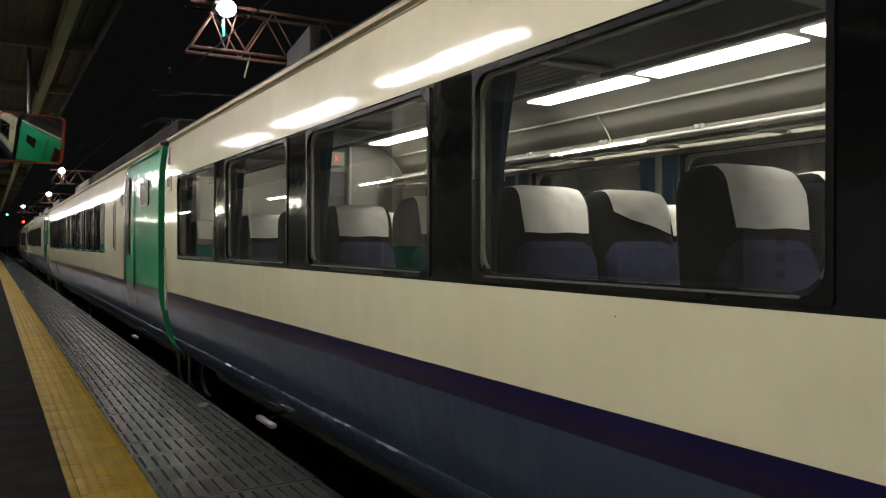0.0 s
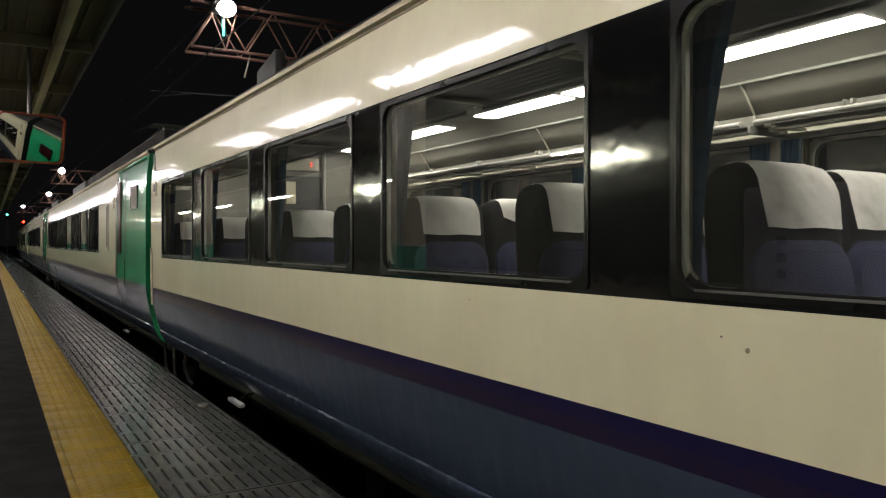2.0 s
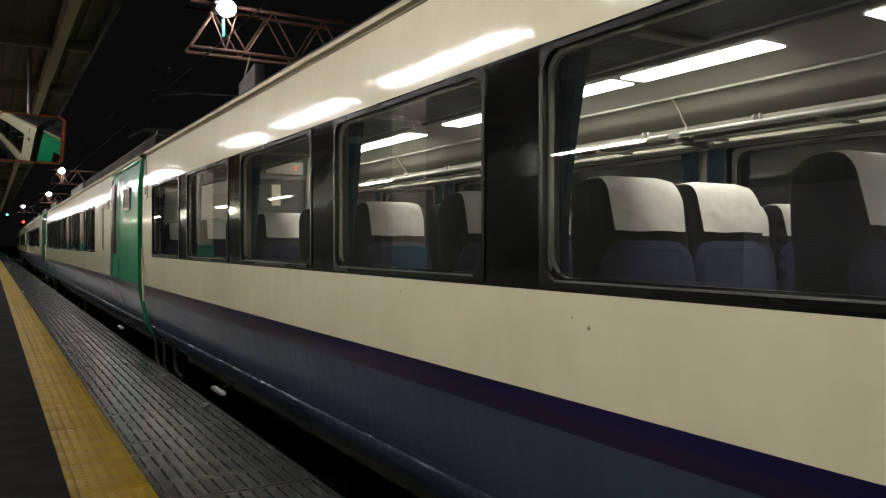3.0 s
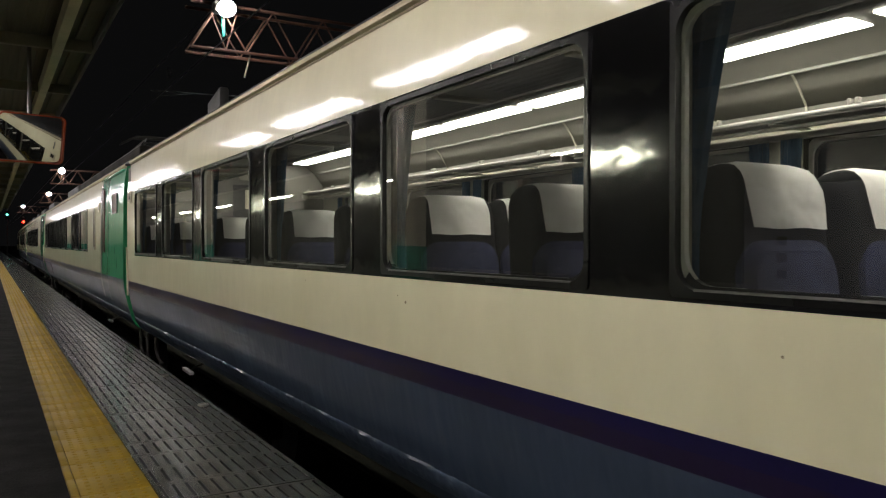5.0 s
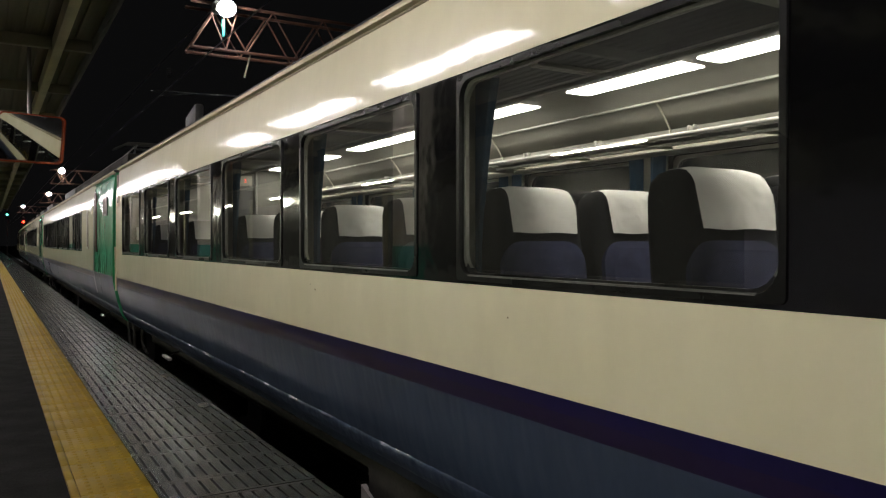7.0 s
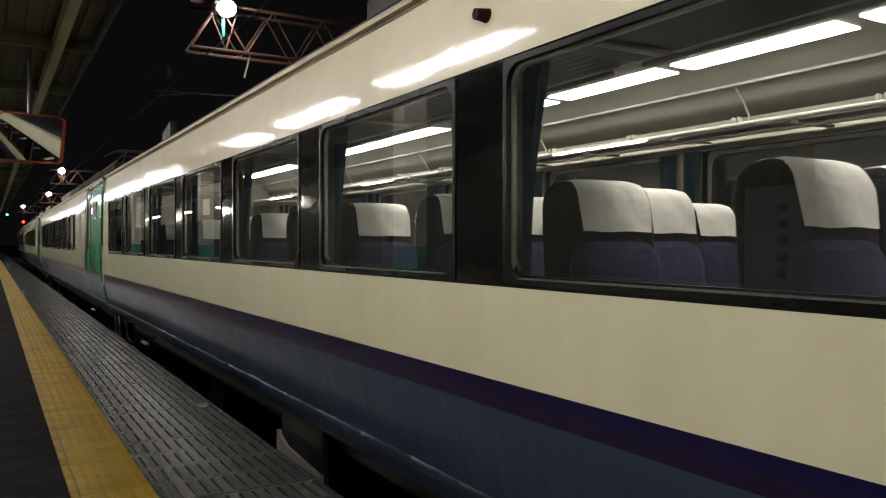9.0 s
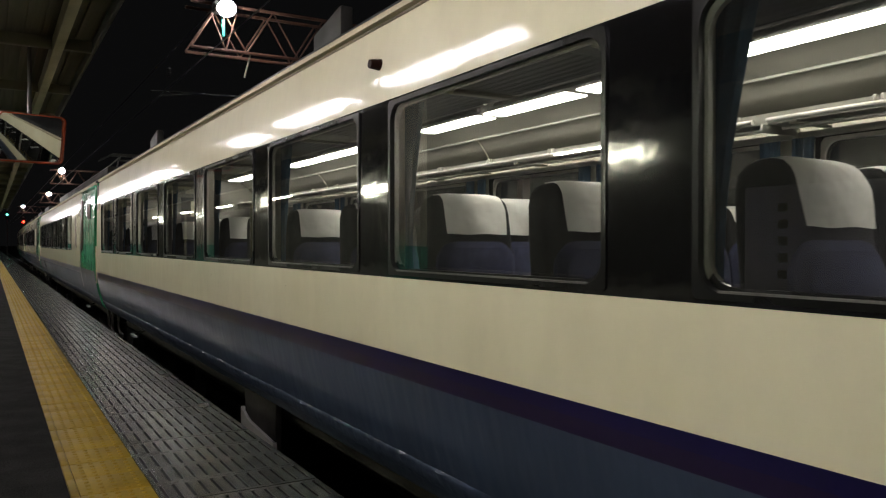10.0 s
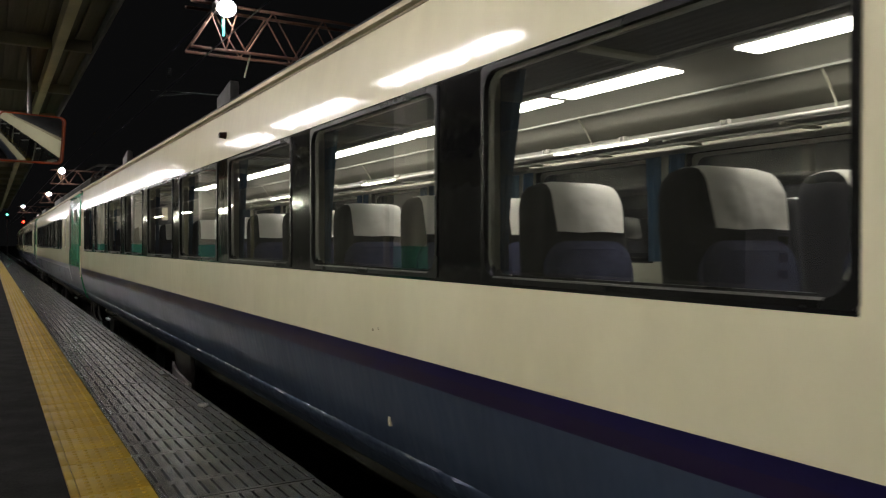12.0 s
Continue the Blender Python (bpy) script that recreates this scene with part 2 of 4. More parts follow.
# ---- canopy over the platform ----
CAN_Z = 3.80
canopy = thing("platform_canopy", "dim olive steel platform canopy with cross beams", "canopy")
part("canopy_deck", cube(-5.0, 1.22, -25, 70, CAN_Z + 0.16, CAN_Z + 0.22), CANOPY, canopy, "ribbed dark canopy decking")
b = bmesh.new()
for i in range(200):
    x = -5.0 + i * 0.2
    if x > 1.15:
        break
    box(b, x, x + 0.06, -25, 70, CAN_Z + 0.12, CAN_Z + 0.16)
part("decking_rib", b, CANOPY, canopy)
# the fascia's dark colour stands in for its unlit outer face
part("eave_fascia", cube(1.22, 1.27, -25, 70, CAN_Z + 0.02, CAN_Z + 0.26, 0.01), DARKSTEEL, canopy, "canopy edge fascia, coloured dark as unlit")
part("longitudinal_beam", cube(0.72, 0.84, -25, 70, CAN_Z - 0.10, CAN_Z + 0.10, 0.01), PURLIN, canopy, "olive painted steel purlin")
part("longitudinal_beam", cube(-1.05, -0.95, -25, 70, CAN_Z - 0.16, CAN_Z + 0.10, 0.01), BEAM, canopy, "olive painted steel purlin")
for y in (-12, -2, 8, 18, 28, 38, 48, 58):
    for dy in (0, 3.33, 6.66):
        bb = cube(-5.0, 1.20, y + dy - 0.05, y + dy + 0.05, CAN_Z - 0.04, CAN_Z + 0.11, 0.008)
        part("cross_beam", bb, BEAM, canopy)


def column(y):
    c = thing("platform_column", "cream square platform column with a green base", "column", "columns of the canopy", (-1.0, y, -0.001))
    part("shaft", cube(-0.15, 0.15, -0.15, 0.15, 1.17, CAN_Z - 0.17, 0.012), CREAMC, c)
    part("base", cube(-0.155, 0.155, -0.155, 0.155, 0, 1.168, 0.012), TEALC, c, "green painted column base")
    return c


CREAMC = material("cream_column_paint", (0.78, 0.74, 0.60), 0.45, vary=0.08)
TEALC = material("green_column_paint", (0.03, 0.34, 0.22), 0.45, vary=0.1)
first = column(-12)
for y in (-2, 8, 18, 28, 38, 48, 58):
    copy_thing(first, Matrix.Translation((-1.0, y, -0.001)))


def batten(name, x, y, z, length, tube, group):
    l = thing(name, "white fluorescent batten lamp under the canopy", "lamp", group, (x, y, z))
    part("housing", cube(-0.15, 0.15, -length / 2, length / 2, 0.0, 0.07, 0.01), WHITEP, l)
    for k in (-1, 1):
        for x in (-0.075, 0.075) if name == "batten_lamp" else (0.0,):
            b = rod(bmesh.new(), (x, k * length / 4 - length / 4 + 0.03, -0.025), (x, k * length / 4 + length / 4 - 0.03, -0.025), 0.019, 10)
            part("tube", b, tube, l, "glowing white fluorescent tube")
    rod(b := bmesh.new(), (0, 0, 0.07), (0, 0, CAN_Z - z + 0.165 if name == "batten_lamp" else 4.06 - z), 0.012)
    part("hanger", b, STEEL, l)
    return l


lamp0 = batten("batten_lamp", -0.10, 6.0 - 3.3 * 5, 3.18, 2.4, TUBE, "lamps of the platform")
for k in range(-4, 17):
    copy_thing(lamp0, Matrix.Translation((-0.10, 6.0 + 3.3 * k, 3.18)))

# the lamps of the next platform, behind the viewer
plane("far_platform", -16, -8.2, -30, 120, -1.2, 0.0, CONCRETE, "neighbouring concrete platform across the tracks")
# unseen backdrop, added so that panes and black band reflect a faint veil
plane("station_wall", -16.4, -16.05, -30, 120, -1.2, 4.3, VEIL_WALL, "unseen backdrop wall added for a faint veil in the window reflections")
oc = thing("far_canopy", "dim canopy of the neighbouring platform", "canopy")
part("canopy_deck", cube(-15, -8.4, -25, 110, 4.05, 4.15), CANOPY, oc)
for y in (-10, 10, 30, 50, 70, 90):
    part("post", cube(-11.6, -11.4, y - 0.1, y + 0.1, 0.0, 4.05, 0.01), BEAM, oc)
lamp1 = batten("hanging_batten_lamp", -8.8, 13.5, 3.42, 3.2, TUBE_FAR, "lamps of the neighbouring platform")
for y in (-9.5, 2, 25, 36, 46.5, 57, 68):
    copy_thing(lamp1, Matrix.Translation((-8.8, y, 3.42)))


# ---- conductor's mirror ----
MZ, MY, MX, MW, MH, MR = 2.62, 11.8, 0.50, 0.84, 0.66, 4.0
mirror = thing("platform_mirror", "square orange-framed convex mirror hung from the canopy", "mirror",
               at=Matrix.Translation((MX, MY, MZ)) @ look((0, 0, 0), (0.44, -1.81, -0.43)).to_3x3().to_4x4())
out, inn = rounded(MW, MH, 0.07), rounded(MW - 0.036, MH - 0.036, 0.055)
part("frame", ring(bmesh.new(), out, inn, 0.03, -0.012, lambda u, v, d: (u, v, d)), ORANGE, mirror, "orange rounded mirror frame")
b = bmesh.new()
NG = 16
gv = [[b.verts.new(((i / NG - 0.5) * (MW - 0.032), (j / NG - 0.5) * (MH - 0.032),
                    ((i / NG - 0.5) ** 2 * MW ** 2 + (j / NG - 0.5) ** 2 * MH ** 2) / (2 * MR))) for j in range(NG + 1)] for i in range(NG + 1)]
for i in range(NG):
    for j in range(NG):
        b.faces.new((gv[i][j], gv[i + 1][j], gv[i + 1][j + 1], gv[i][j + 1]))
part("mirror_face", b, MIRROR, mirror)
part("back", cube(-MW / 2 + 0.03, MW / 2 - 0.03, -MH / 2 + 0.03, MH / 2 - 0.03, 0.03, 0.06, 0.01), ORANGE, mirror)
b = rod(bmesh.new(), (MX - 0.02, MY + 0.10, MZ - 0.1), (MX - 0.02, MY + 0.10, CAN_Z + 0.165), 0.028, 10)
part("pole", b, DARKSTEEL, mirror, "grey steel pole up to the canopy", at=mirror.matrix_basis.inverted())


# ---- gantries and lights over the tracks ----
def gantry(y, lit_x, x0, x1, z, lit):
    g = thing("catenary_gantry", "rusty lattice gantry over the tracks with a floodlight", "gantry", "gantries of the line", (0, y, 0))
    for nm, dz in (("top_chord", 1.0), ("bottom_chord", 0.0)):
        for dy in (-0.28, 0.28):
            part(nm, cube(x0, x1, dy - 0.03, dy + 0.03, z + dz - 0.03, z + dz + 0.03, 0.006), RUST, g)
    n = max(2, round((x1 - x0) / 0.62))
    for i in range(n):
        a, c = x0 + (x1 - x0) * i / n, x0 + (x1 - x0) * (i + 1) / n
        for dy in (-0.28, 0.28):
            up = i % 2 == 0
            part("lattice_brace", rod(bmesh.new(), (a, dy, z + (0 if up else 1)), (c, dy, z + (1 if up else 0)), 0.020, 6), RUST, g)
    part("floodlight_housing", cube(lit_x - 0.24, lit_x + 0.24, -0.52, -0.22, lit - 0.08, lit + 0.16, 0.04), STEEL, g)
    lens = bmesh.new()
    bmesh.ops.create_uvsphere(lens, u_segments=16, v_segments=8, radius=0.20, matrix=Matrix.Translation((lit_x, -0.56, lit)) @ Matrix.Diagonal((1.0, 0.6, 0.95, 1)))
    part("floodlight_lens", lens, FLOOD, g, "glaring white floodlight lens")
    part("lamp_post", rod(bmesh.new(), (lit_x, -0.30, z + 0.30), (lit_x, -0.30, lit - 0.05), 0.034, 10), TEALC if y < 20 else RUST, g)
    for e in (-1, 1):
        part("stay", rod(bmesh.new(), (lit_x + 0.05, -0.3, z), (lit_x + e * 0.30, -0.3, z + 0.85), 0.018, 6), RUST, g)
    part("bracket", rod(bmesh.new(), (lit_x, -0.3, lit - 0.2), (lit_x, -0.4, lit - 0.05), 0.03), RUST, g)
    part("post", cube(x1 - 0.13, x1 + 0.13, -0.13, 0.13, RAIL - 0.45, z + 1.1, 0.01), RUST, g)
    return g


gantry(17.5, 4.50, 3.80, 13.0, 5.50, 6.36)
g1 = bpy.data.objects["catenary_gantry"]
part("drop_rod", rod(bmesh.new(), (5.12, -0.26, 5.50), (4.98, -0.26, 4.95), 0.018, 6), BEAM, g1)
# the arm that steadies the contact wire under the near gantry
part("registration_arm", rod(bmesh.new(), (4.9, 0.0, 4.56), (3.02, 0.0, 4.50), 0.014, 8), DARKSTEEL, g1, "grey steel registration arm")
part("steady_arm", rod(bmesh.new(), (3.9, 0.0, 4.52), (3.2, 0.0, 4.40), 0.010, 6), DARKSTEEL, g1)
for k in range(5):
    part("insulator_disc", rod(bmesh.new(), (3.40, 0.0, 4.83 + 0.045 * k), (3.40, 0.0, 4.85 + 0.045 * k), 0.055, 12, 0.03), DARKSTEEL, g1, "dark porcelain insulator disc")
gantry(63.5, 4.62, 3.9, 13.0, 5.62, 6.55)
gantry(92.0, 5.48, 4.6, 13.0, 5.52, 6.44)
gantry(140.0, 4.7, 3.9, 13.0, 6.1, 7.1)
for nm, z in (("contact_wire", 4.36), ("messenger_wire", 5.02)):
    w = rod(bmesh.new(), (3.15, -20, z), (3.15, 200, z), 0.009, 6)
    tagged(part(nm, w, CABLE), "thin dark overhead wire along the track", "wire", "overhead wires of the track")

# ---- signals far down the line ----
def signal(x, y, z, lens_mat, label):
    s = thing("railway_signal", label, "signal", "signals of the line", (x, y, 0))
    part("mast", rod(bmesh.new(), (0, 0, RAIL - 0.45), (0, 0, z + 0.6), 0.07, 10), STEEL, s)
    part("head", cube(-0.25, 0.25, -0.1, 0.1, z - 0.5, z + 0.5, 0.05), RUBBER, s)
    lens = bmesh.new()
    bmesh.ops.create_uvsphere(lens, u_segments=14, v_segments=8, radius=0.13, matrix=Matrix.Translation((0, -0.12, z)))
    part("lens", lens, lens_mat, s, "lit signal lens")
    part("visor", cube(-0.2, 0.2, -0.35, -0.1, z + 0.2, z + 0.22), RUBBER, s)


signal(3.55, 105.0, 3.8, SIGRED, "railway signal showing red at the platform end")
signal(1.85, 105.0, 4.6, SIGGRN, "railway signal showing green at the platform end")


# ---- tall cabinet that stands deep on the platform ----
cabinet = thing("platform_cabinet", "tall grey platform cabinet with dark vertical lettering", "cabinet", at=(-4.75, 4.6, -0.001))
part("body", cube(-0.25, 0.25, -1.6, 1.48, 0.08, 1.86, 0.02), BOARD, cabinet)
part("plinth", cube(-0.21, 0.21, -1.55, 1.43, 0.0, 0.08), DARKSTEEL, cabinet)
for k in range(5):
    part("lettering_bar", cube(0.2502, 0.254, 0.90, 1.02, 0.80 + 0.19 * k, 0.90 + 0.19 * k), BEAM, cabinet)


# ---- tactile tiles and edge slabs ----
line = tagged(new("tactile_line"), "worn yellow tactile warning line of square studded tiles", kind="structure")
b = cube(0.040, 0.357, 0.001, 0.299, -0.04, 0.0, 0.003)
box(b, 0.0, 0.036, 0.002, 0.298, -0.04, 0.002, 0.003)
for i in range(5):
    for j in range(5):
        rod(b, (0.085 + i * 0.057, 0.035 + j * 0.058, 0.0), (0.085 + i * 0.057, 0.035 + j * 0.058, 0.0045), 0.015, 6, 0.009)
TILE = mesh_of("tile", b, YELLOW)
for i in range(190):
    o = part("tile", TILE, None, line, at=(0.329, -2.0 + 0.3 * i, 0.0015 * math.sin(i * 2.3)))

edge = tagged(new("platform_edge"), "grey slotted rubber-topped platform edge slabs", kind="structure")
W = EDGE - 0.690
xs, kinds = [0.0], []
cols = 12
for i in range(cols):
    c = W * (i + 0.5) / cols
    xs += [c - 0.009, c + 0.009]
    kinds += [0, 1]
xs.append(W)
kinds.append(0)
ys, yk = [0.002, 0.035, 0.265, 0.298], [0, 1, 0]
b = bmesh.new()
for i in range(len(xs) - 1):
    for j in range(3):
        low = kinds[i] and yk[j]
        z = -0.007 if low else 0.0
        q = [(xs[i], ys[j]), (xs[i + 1], ys[j]), (xs[i + 1], ys[j + 1]), (xs[i], ys[j + 1])]
        f = b.faces.new([b.verts.new((x, y, z)) for x, y in q])
        f.material_index = 1 if low else 0
        if low:
            for k in range(4):
                p, r = q[k], q[(k + 1) % 4]
                b.faces.new([b.verts.new(v) for v in ((*p, 0), (*r, 0), (*r, -0.007), (*p, -0.007))]).material_index = 1
for p, r in (((0, 0.002), (W, 0.002)), ((W, 0.002), (W, 0.298)), ((W, 0.298), (0, 0.298)), ((0, 0.298), (0, 0.002))):
    b.faces.new([b.verts.new(v) for v in ((*p, 0), (*r, 0), (*r, -0.05), (*p, -0.05))])
SLAB = mesh_of("slab", b, [GRATE, SLOT], False)
for i in range(190):
    part("slab", SLAB, None, edge, at=(0.690, -2.0 + 0.3 * i, 0.001 * math.sin(i * 1.7)))
tagged(part("edge_bedding", cube(0.33, EDGE - 0.005, -30, 55, -0.05, -0.012), CONCRETE), "mortar bed under the edge slabs", kind="structure")

for x, y in ((1.37, 7.27), (1.36, 5.79)):
    b = bmesh.new()
    bmesh.ops.create_uvsphere(b, u_segments=10, v_segments=6, radius=0.055, matrix=Matrix.Translation((x, y, 0.002)) @ Matrix.Diagonal((0.8, 1.1, 0.22, 1)))
    tagged(part("edge_stud", b, CONCRETE), "worn pale stud on the platform edge", "stud", "studs of the platform edge")


# ---- the train ----
#   the near side's outline: depth behind the side plane, height
SHAPE = [(0.34, -0.03), (0.22, -0.015), (0.155, 0.04), (0.112, 0.13), (0.064, 0.30), (0.022, 0.50), (0.008, 0.58), (0.003, 0.638), (0.0, 0.69), (0.0, 1.04), (0.0, 1.058), (0.0, 1.40), (0.004, 1.855), (0.006, 1.88), (0.018, 2.05), (0.035, 2.18), (0.054, 2.29)]
TOP = [(0.054, 2.29), (0.026, 2.296), (0.024, 2.322), (0.075, 2.332), (0.12, 2.40), (0.24, 2.48), (0.50, 2.56), (0.95, 2.62), (1.45, 2.64)]
WIDE = 2.90
MATS = [CREAM, GREEN, NAVY, VIOLET, BLUE, BLACK, ROOF, UNDER, GREEN_DARK]


def side_material(z, y, spec):
    if z > 1.88 or z < 1.04:
        pass
    elif spec["band"][0] < y < spec["band"][1]:
        return 5
    if y < spec["green"] and z > 0.69:
        return 1
    if z < 0.58 or (z < 0.69 and y < spec["green"]):
        return 4
    if z < 0.638:
        return 3
    if z < 0.69:
        return 2
    return 0


def body_mesh(spec):
    bm = bmesh.new()
    cuts = {0.0, CAR, spec["green"], *spec["band"]}
    for a, c in spec["windows"]:
        cuts |= {a, c, a + FAR, c + FAR}
    cuts |= {c for c in np.arange(0.5, CAR, 0.9) if min(abs(c - k) for k in cuts) > 0.3}
    cuts = sorted(cuts)
    for sign in (0, 1):
        grid = [[bm.verts.new((WIDE - d if sign else d, y, z)) for d, z in SHAPE] for y in cuts]
        for i in range(len(cuts) - 1):
            ym = (cuts[i] + cuts[i + 1]) / 2
            off = FAR if sign else 0.0
            hole = any(a + off < ym < c + off for a, c in spec["windows"])
            for j in range(len(SHAPE) - 1):
                zm = (SHAPE[j][1] + SHAPE[j + 1][1]) / 2
                if hole and 1.058 < zm < 1.855:
                    continue
                f = bm.faces.new((grid[i][j], grid[i + 1][j], grid[i + 1][j + 1], grid[i][j + 1]))
                f.material_index = side_material(zm, ym, spec)
        for y, col in ((0.0, grid[0]), (CAR, grid[-1])):
            mid = [bm.verts.new((WIDE / 2, y, z)) for d, z in SHAPE]
            for j in range(len(SHAPE) - 1):
                bm.faces.new((col[j], mid[j], mid[j + 1], col[j + 1])).material_index = 8 if y == 0 else 6
        under = [bm.verts.new((WIDE / 2, y, -0.02)) for y in cuts]
        for i in range(len(cuts) - 1):
            bm.faces.new((grid[i][0], grid[i + 1][0], under[i + 1], under[i])).material_index = 7
    bmesh.ops.remove_doubles(bm, verts=bm.verts[:], dist=0.0005)
    return mesh_of("body", bm, MATS)


def roof_mesh():
    bm = bmesh.new()
    line = TOP + [(WIDE - d, z) for d, z in reversed(TOP[:-1])]
    a, c = [[bm.verts.new((d, y, z)) for d, z in line] for y in (0.0, CAR)]
    for i in range(len(line) - 1):
        f = bm.faces.new((a[i], a[i + 1], c[i + 1], c[i]))
        f.material_index = 1 if i < 3 or i > len(line) - 5 else 0
    bm.faces.new(a)
    bm.faces.new(c)
    return mesh_of("roof", bm, [ROOF, GUTTER])


def inner_mesh(spec):
    """Lining: walls with their openings, floor and ceiling."""
    bm = bmesh.new()
    lo, hi = 0.12, CAR - 0.12
    cuts = {lo, hi}
    for a, c in spec["windows"]:
        cuts |= {a - 0.015, c + 0.015, a + FAR - 0.015, c + FAR + 0.015}
    cuts = sorted(cuts)
    levels = [0.28, 1.045, 1.87, 1.965, 2.06]
    for x in (0.085, WIDE - 0.085):
        for i in range(len(cuts) - 1):
            ym = (cuts[i] + cuts[i + 1]) / 2
            off = FAR if x > 1 else 0.0
            hole = any(a + off - 0.01 < ym < c + off + 0.01 for a, c in spec["windows"])
            for j in range(4):
                if hole and j == 1:
                    continue
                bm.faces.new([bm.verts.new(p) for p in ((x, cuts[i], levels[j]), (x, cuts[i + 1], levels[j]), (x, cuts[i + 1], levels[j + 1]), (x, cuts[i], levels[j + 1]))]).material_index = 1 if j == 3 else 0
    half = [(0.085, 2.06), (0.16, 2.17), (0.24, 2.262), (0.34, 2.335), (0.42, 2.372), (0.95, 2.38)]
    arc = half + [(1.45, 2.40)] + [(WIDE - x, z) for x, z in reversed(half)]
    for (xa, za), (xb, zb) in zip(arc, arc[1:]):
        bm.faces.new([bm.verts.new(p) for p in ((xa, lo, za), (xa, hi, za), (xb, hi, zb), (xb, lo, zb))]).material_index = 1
    bm.faces.new([bm.verts.new(p) for p in ((0.085, lo, 0.28), (WIDE - 0.085, lo, 0.28), (WIDE - 0.085, hi, 0.28), (0.085, hi, 0.28))]).material_index = 2
    for y in (spec["hall"], hi):
        for x0, x1 in ((0.085, 1.42), (2.06, WIDE - 0.085)):
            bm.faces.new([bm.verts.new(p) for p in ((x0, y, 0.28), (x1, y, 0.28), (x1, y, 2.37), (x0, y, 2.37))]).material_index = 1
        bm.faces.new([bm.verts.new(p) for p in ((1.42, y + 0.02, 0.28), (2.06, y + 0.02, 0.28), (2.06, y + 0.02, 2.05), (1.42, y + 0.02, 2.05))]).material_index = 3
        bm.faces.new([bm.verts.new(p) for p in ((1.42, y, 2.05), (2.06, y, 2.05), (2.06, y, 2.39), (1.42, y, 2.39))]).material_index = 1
    bmesh.ops.remove_doubles(bm, verts=bm.verts[:], dist=0.0005)
    me = bpy.data.meshes.new("lining")
    smooth(bm)
    bm.to_mesh(me)
    bm.free()
    for m in (WALL, CEIL, FLOOR_IN, DARKVENT):
        me.materials.append(m)
    return me


WH = 0.785


def gasket_mesh(far):
    """The black rubber round one pane, filling the corners of its opening."""
    bm = bmesh.new()
    out, inn = rounded(GLASS + 0.03, WH + 0.03, 0.02), rounded(GLASS - 0.012, WH - 0.012, 0.075)
    s = -1 if far else 1
    ring(bm, out, inn, s * -0.005, s * 0.018, lambda u, v, d: (d, u, 1.46 + v))
    return mesh_of("gasket", bm, RUBBER)


def reveal_mesh(far):
    bm = bmesh.new()
    out, inn = rounded(GLASS + 0.02, WH + 0.02, 0.05), rounded(GLASS - 0.035, WH - 0.035, 0.09)
    s = -1 if far else 1
    ring(bm, out, inn, s * 0.019, s * 0.036, lambda u, v, d: (d, u, 1.46 + v))
    for f in bm.faces:
        if f.calc_center_median().z < 1.46 - WH / 2 + 0.03:
            f.material_index = 1
    return mesh_of("reveal", bm, [SEAL, RUBBER])


def pane_mesh():
    bm = bmesh.new()
    sheet(bm, rounded(GLASS - 0.008, WH - 0.008, 0.08), lambda u, v, d: (0.008, u, 1.46 + v))
    bm.normal_update()
    if bm.faces[:][0].normal.x > 0:
        bmesh.ops.reverse_faces(bm, faces=bm.faces[:])
    me = bpy.data.meshes.new("pane")
    bm.to_mesh(me)
    bm.free()
    me.materials.append(GLASS_M)
    return me


def curtain_mesh(top, foot):
    """A gathered curtain, tied narrow towards its foot."""
    bm = bmesh.new()
    rows = []
    for k in range(13):
        v = k / 12
        w = top - (top - foot) * math.sin(min(1, v * 1.1) * math.pi / 2)
        rows.append([bm.verts.new((0.118 + 0.012 * math.sin(i * 1.9), -w * i / 14, 1.86 - 0.80 * v)) for i in range(15)])
    for a, c in zip(rows, rows[1:]):
        for i in range(14):
            bm.faces.new((a[i], a[i + 1], c[i + 1], c[i]))
    return mesh_of("curtain", bm, CURTAIN)


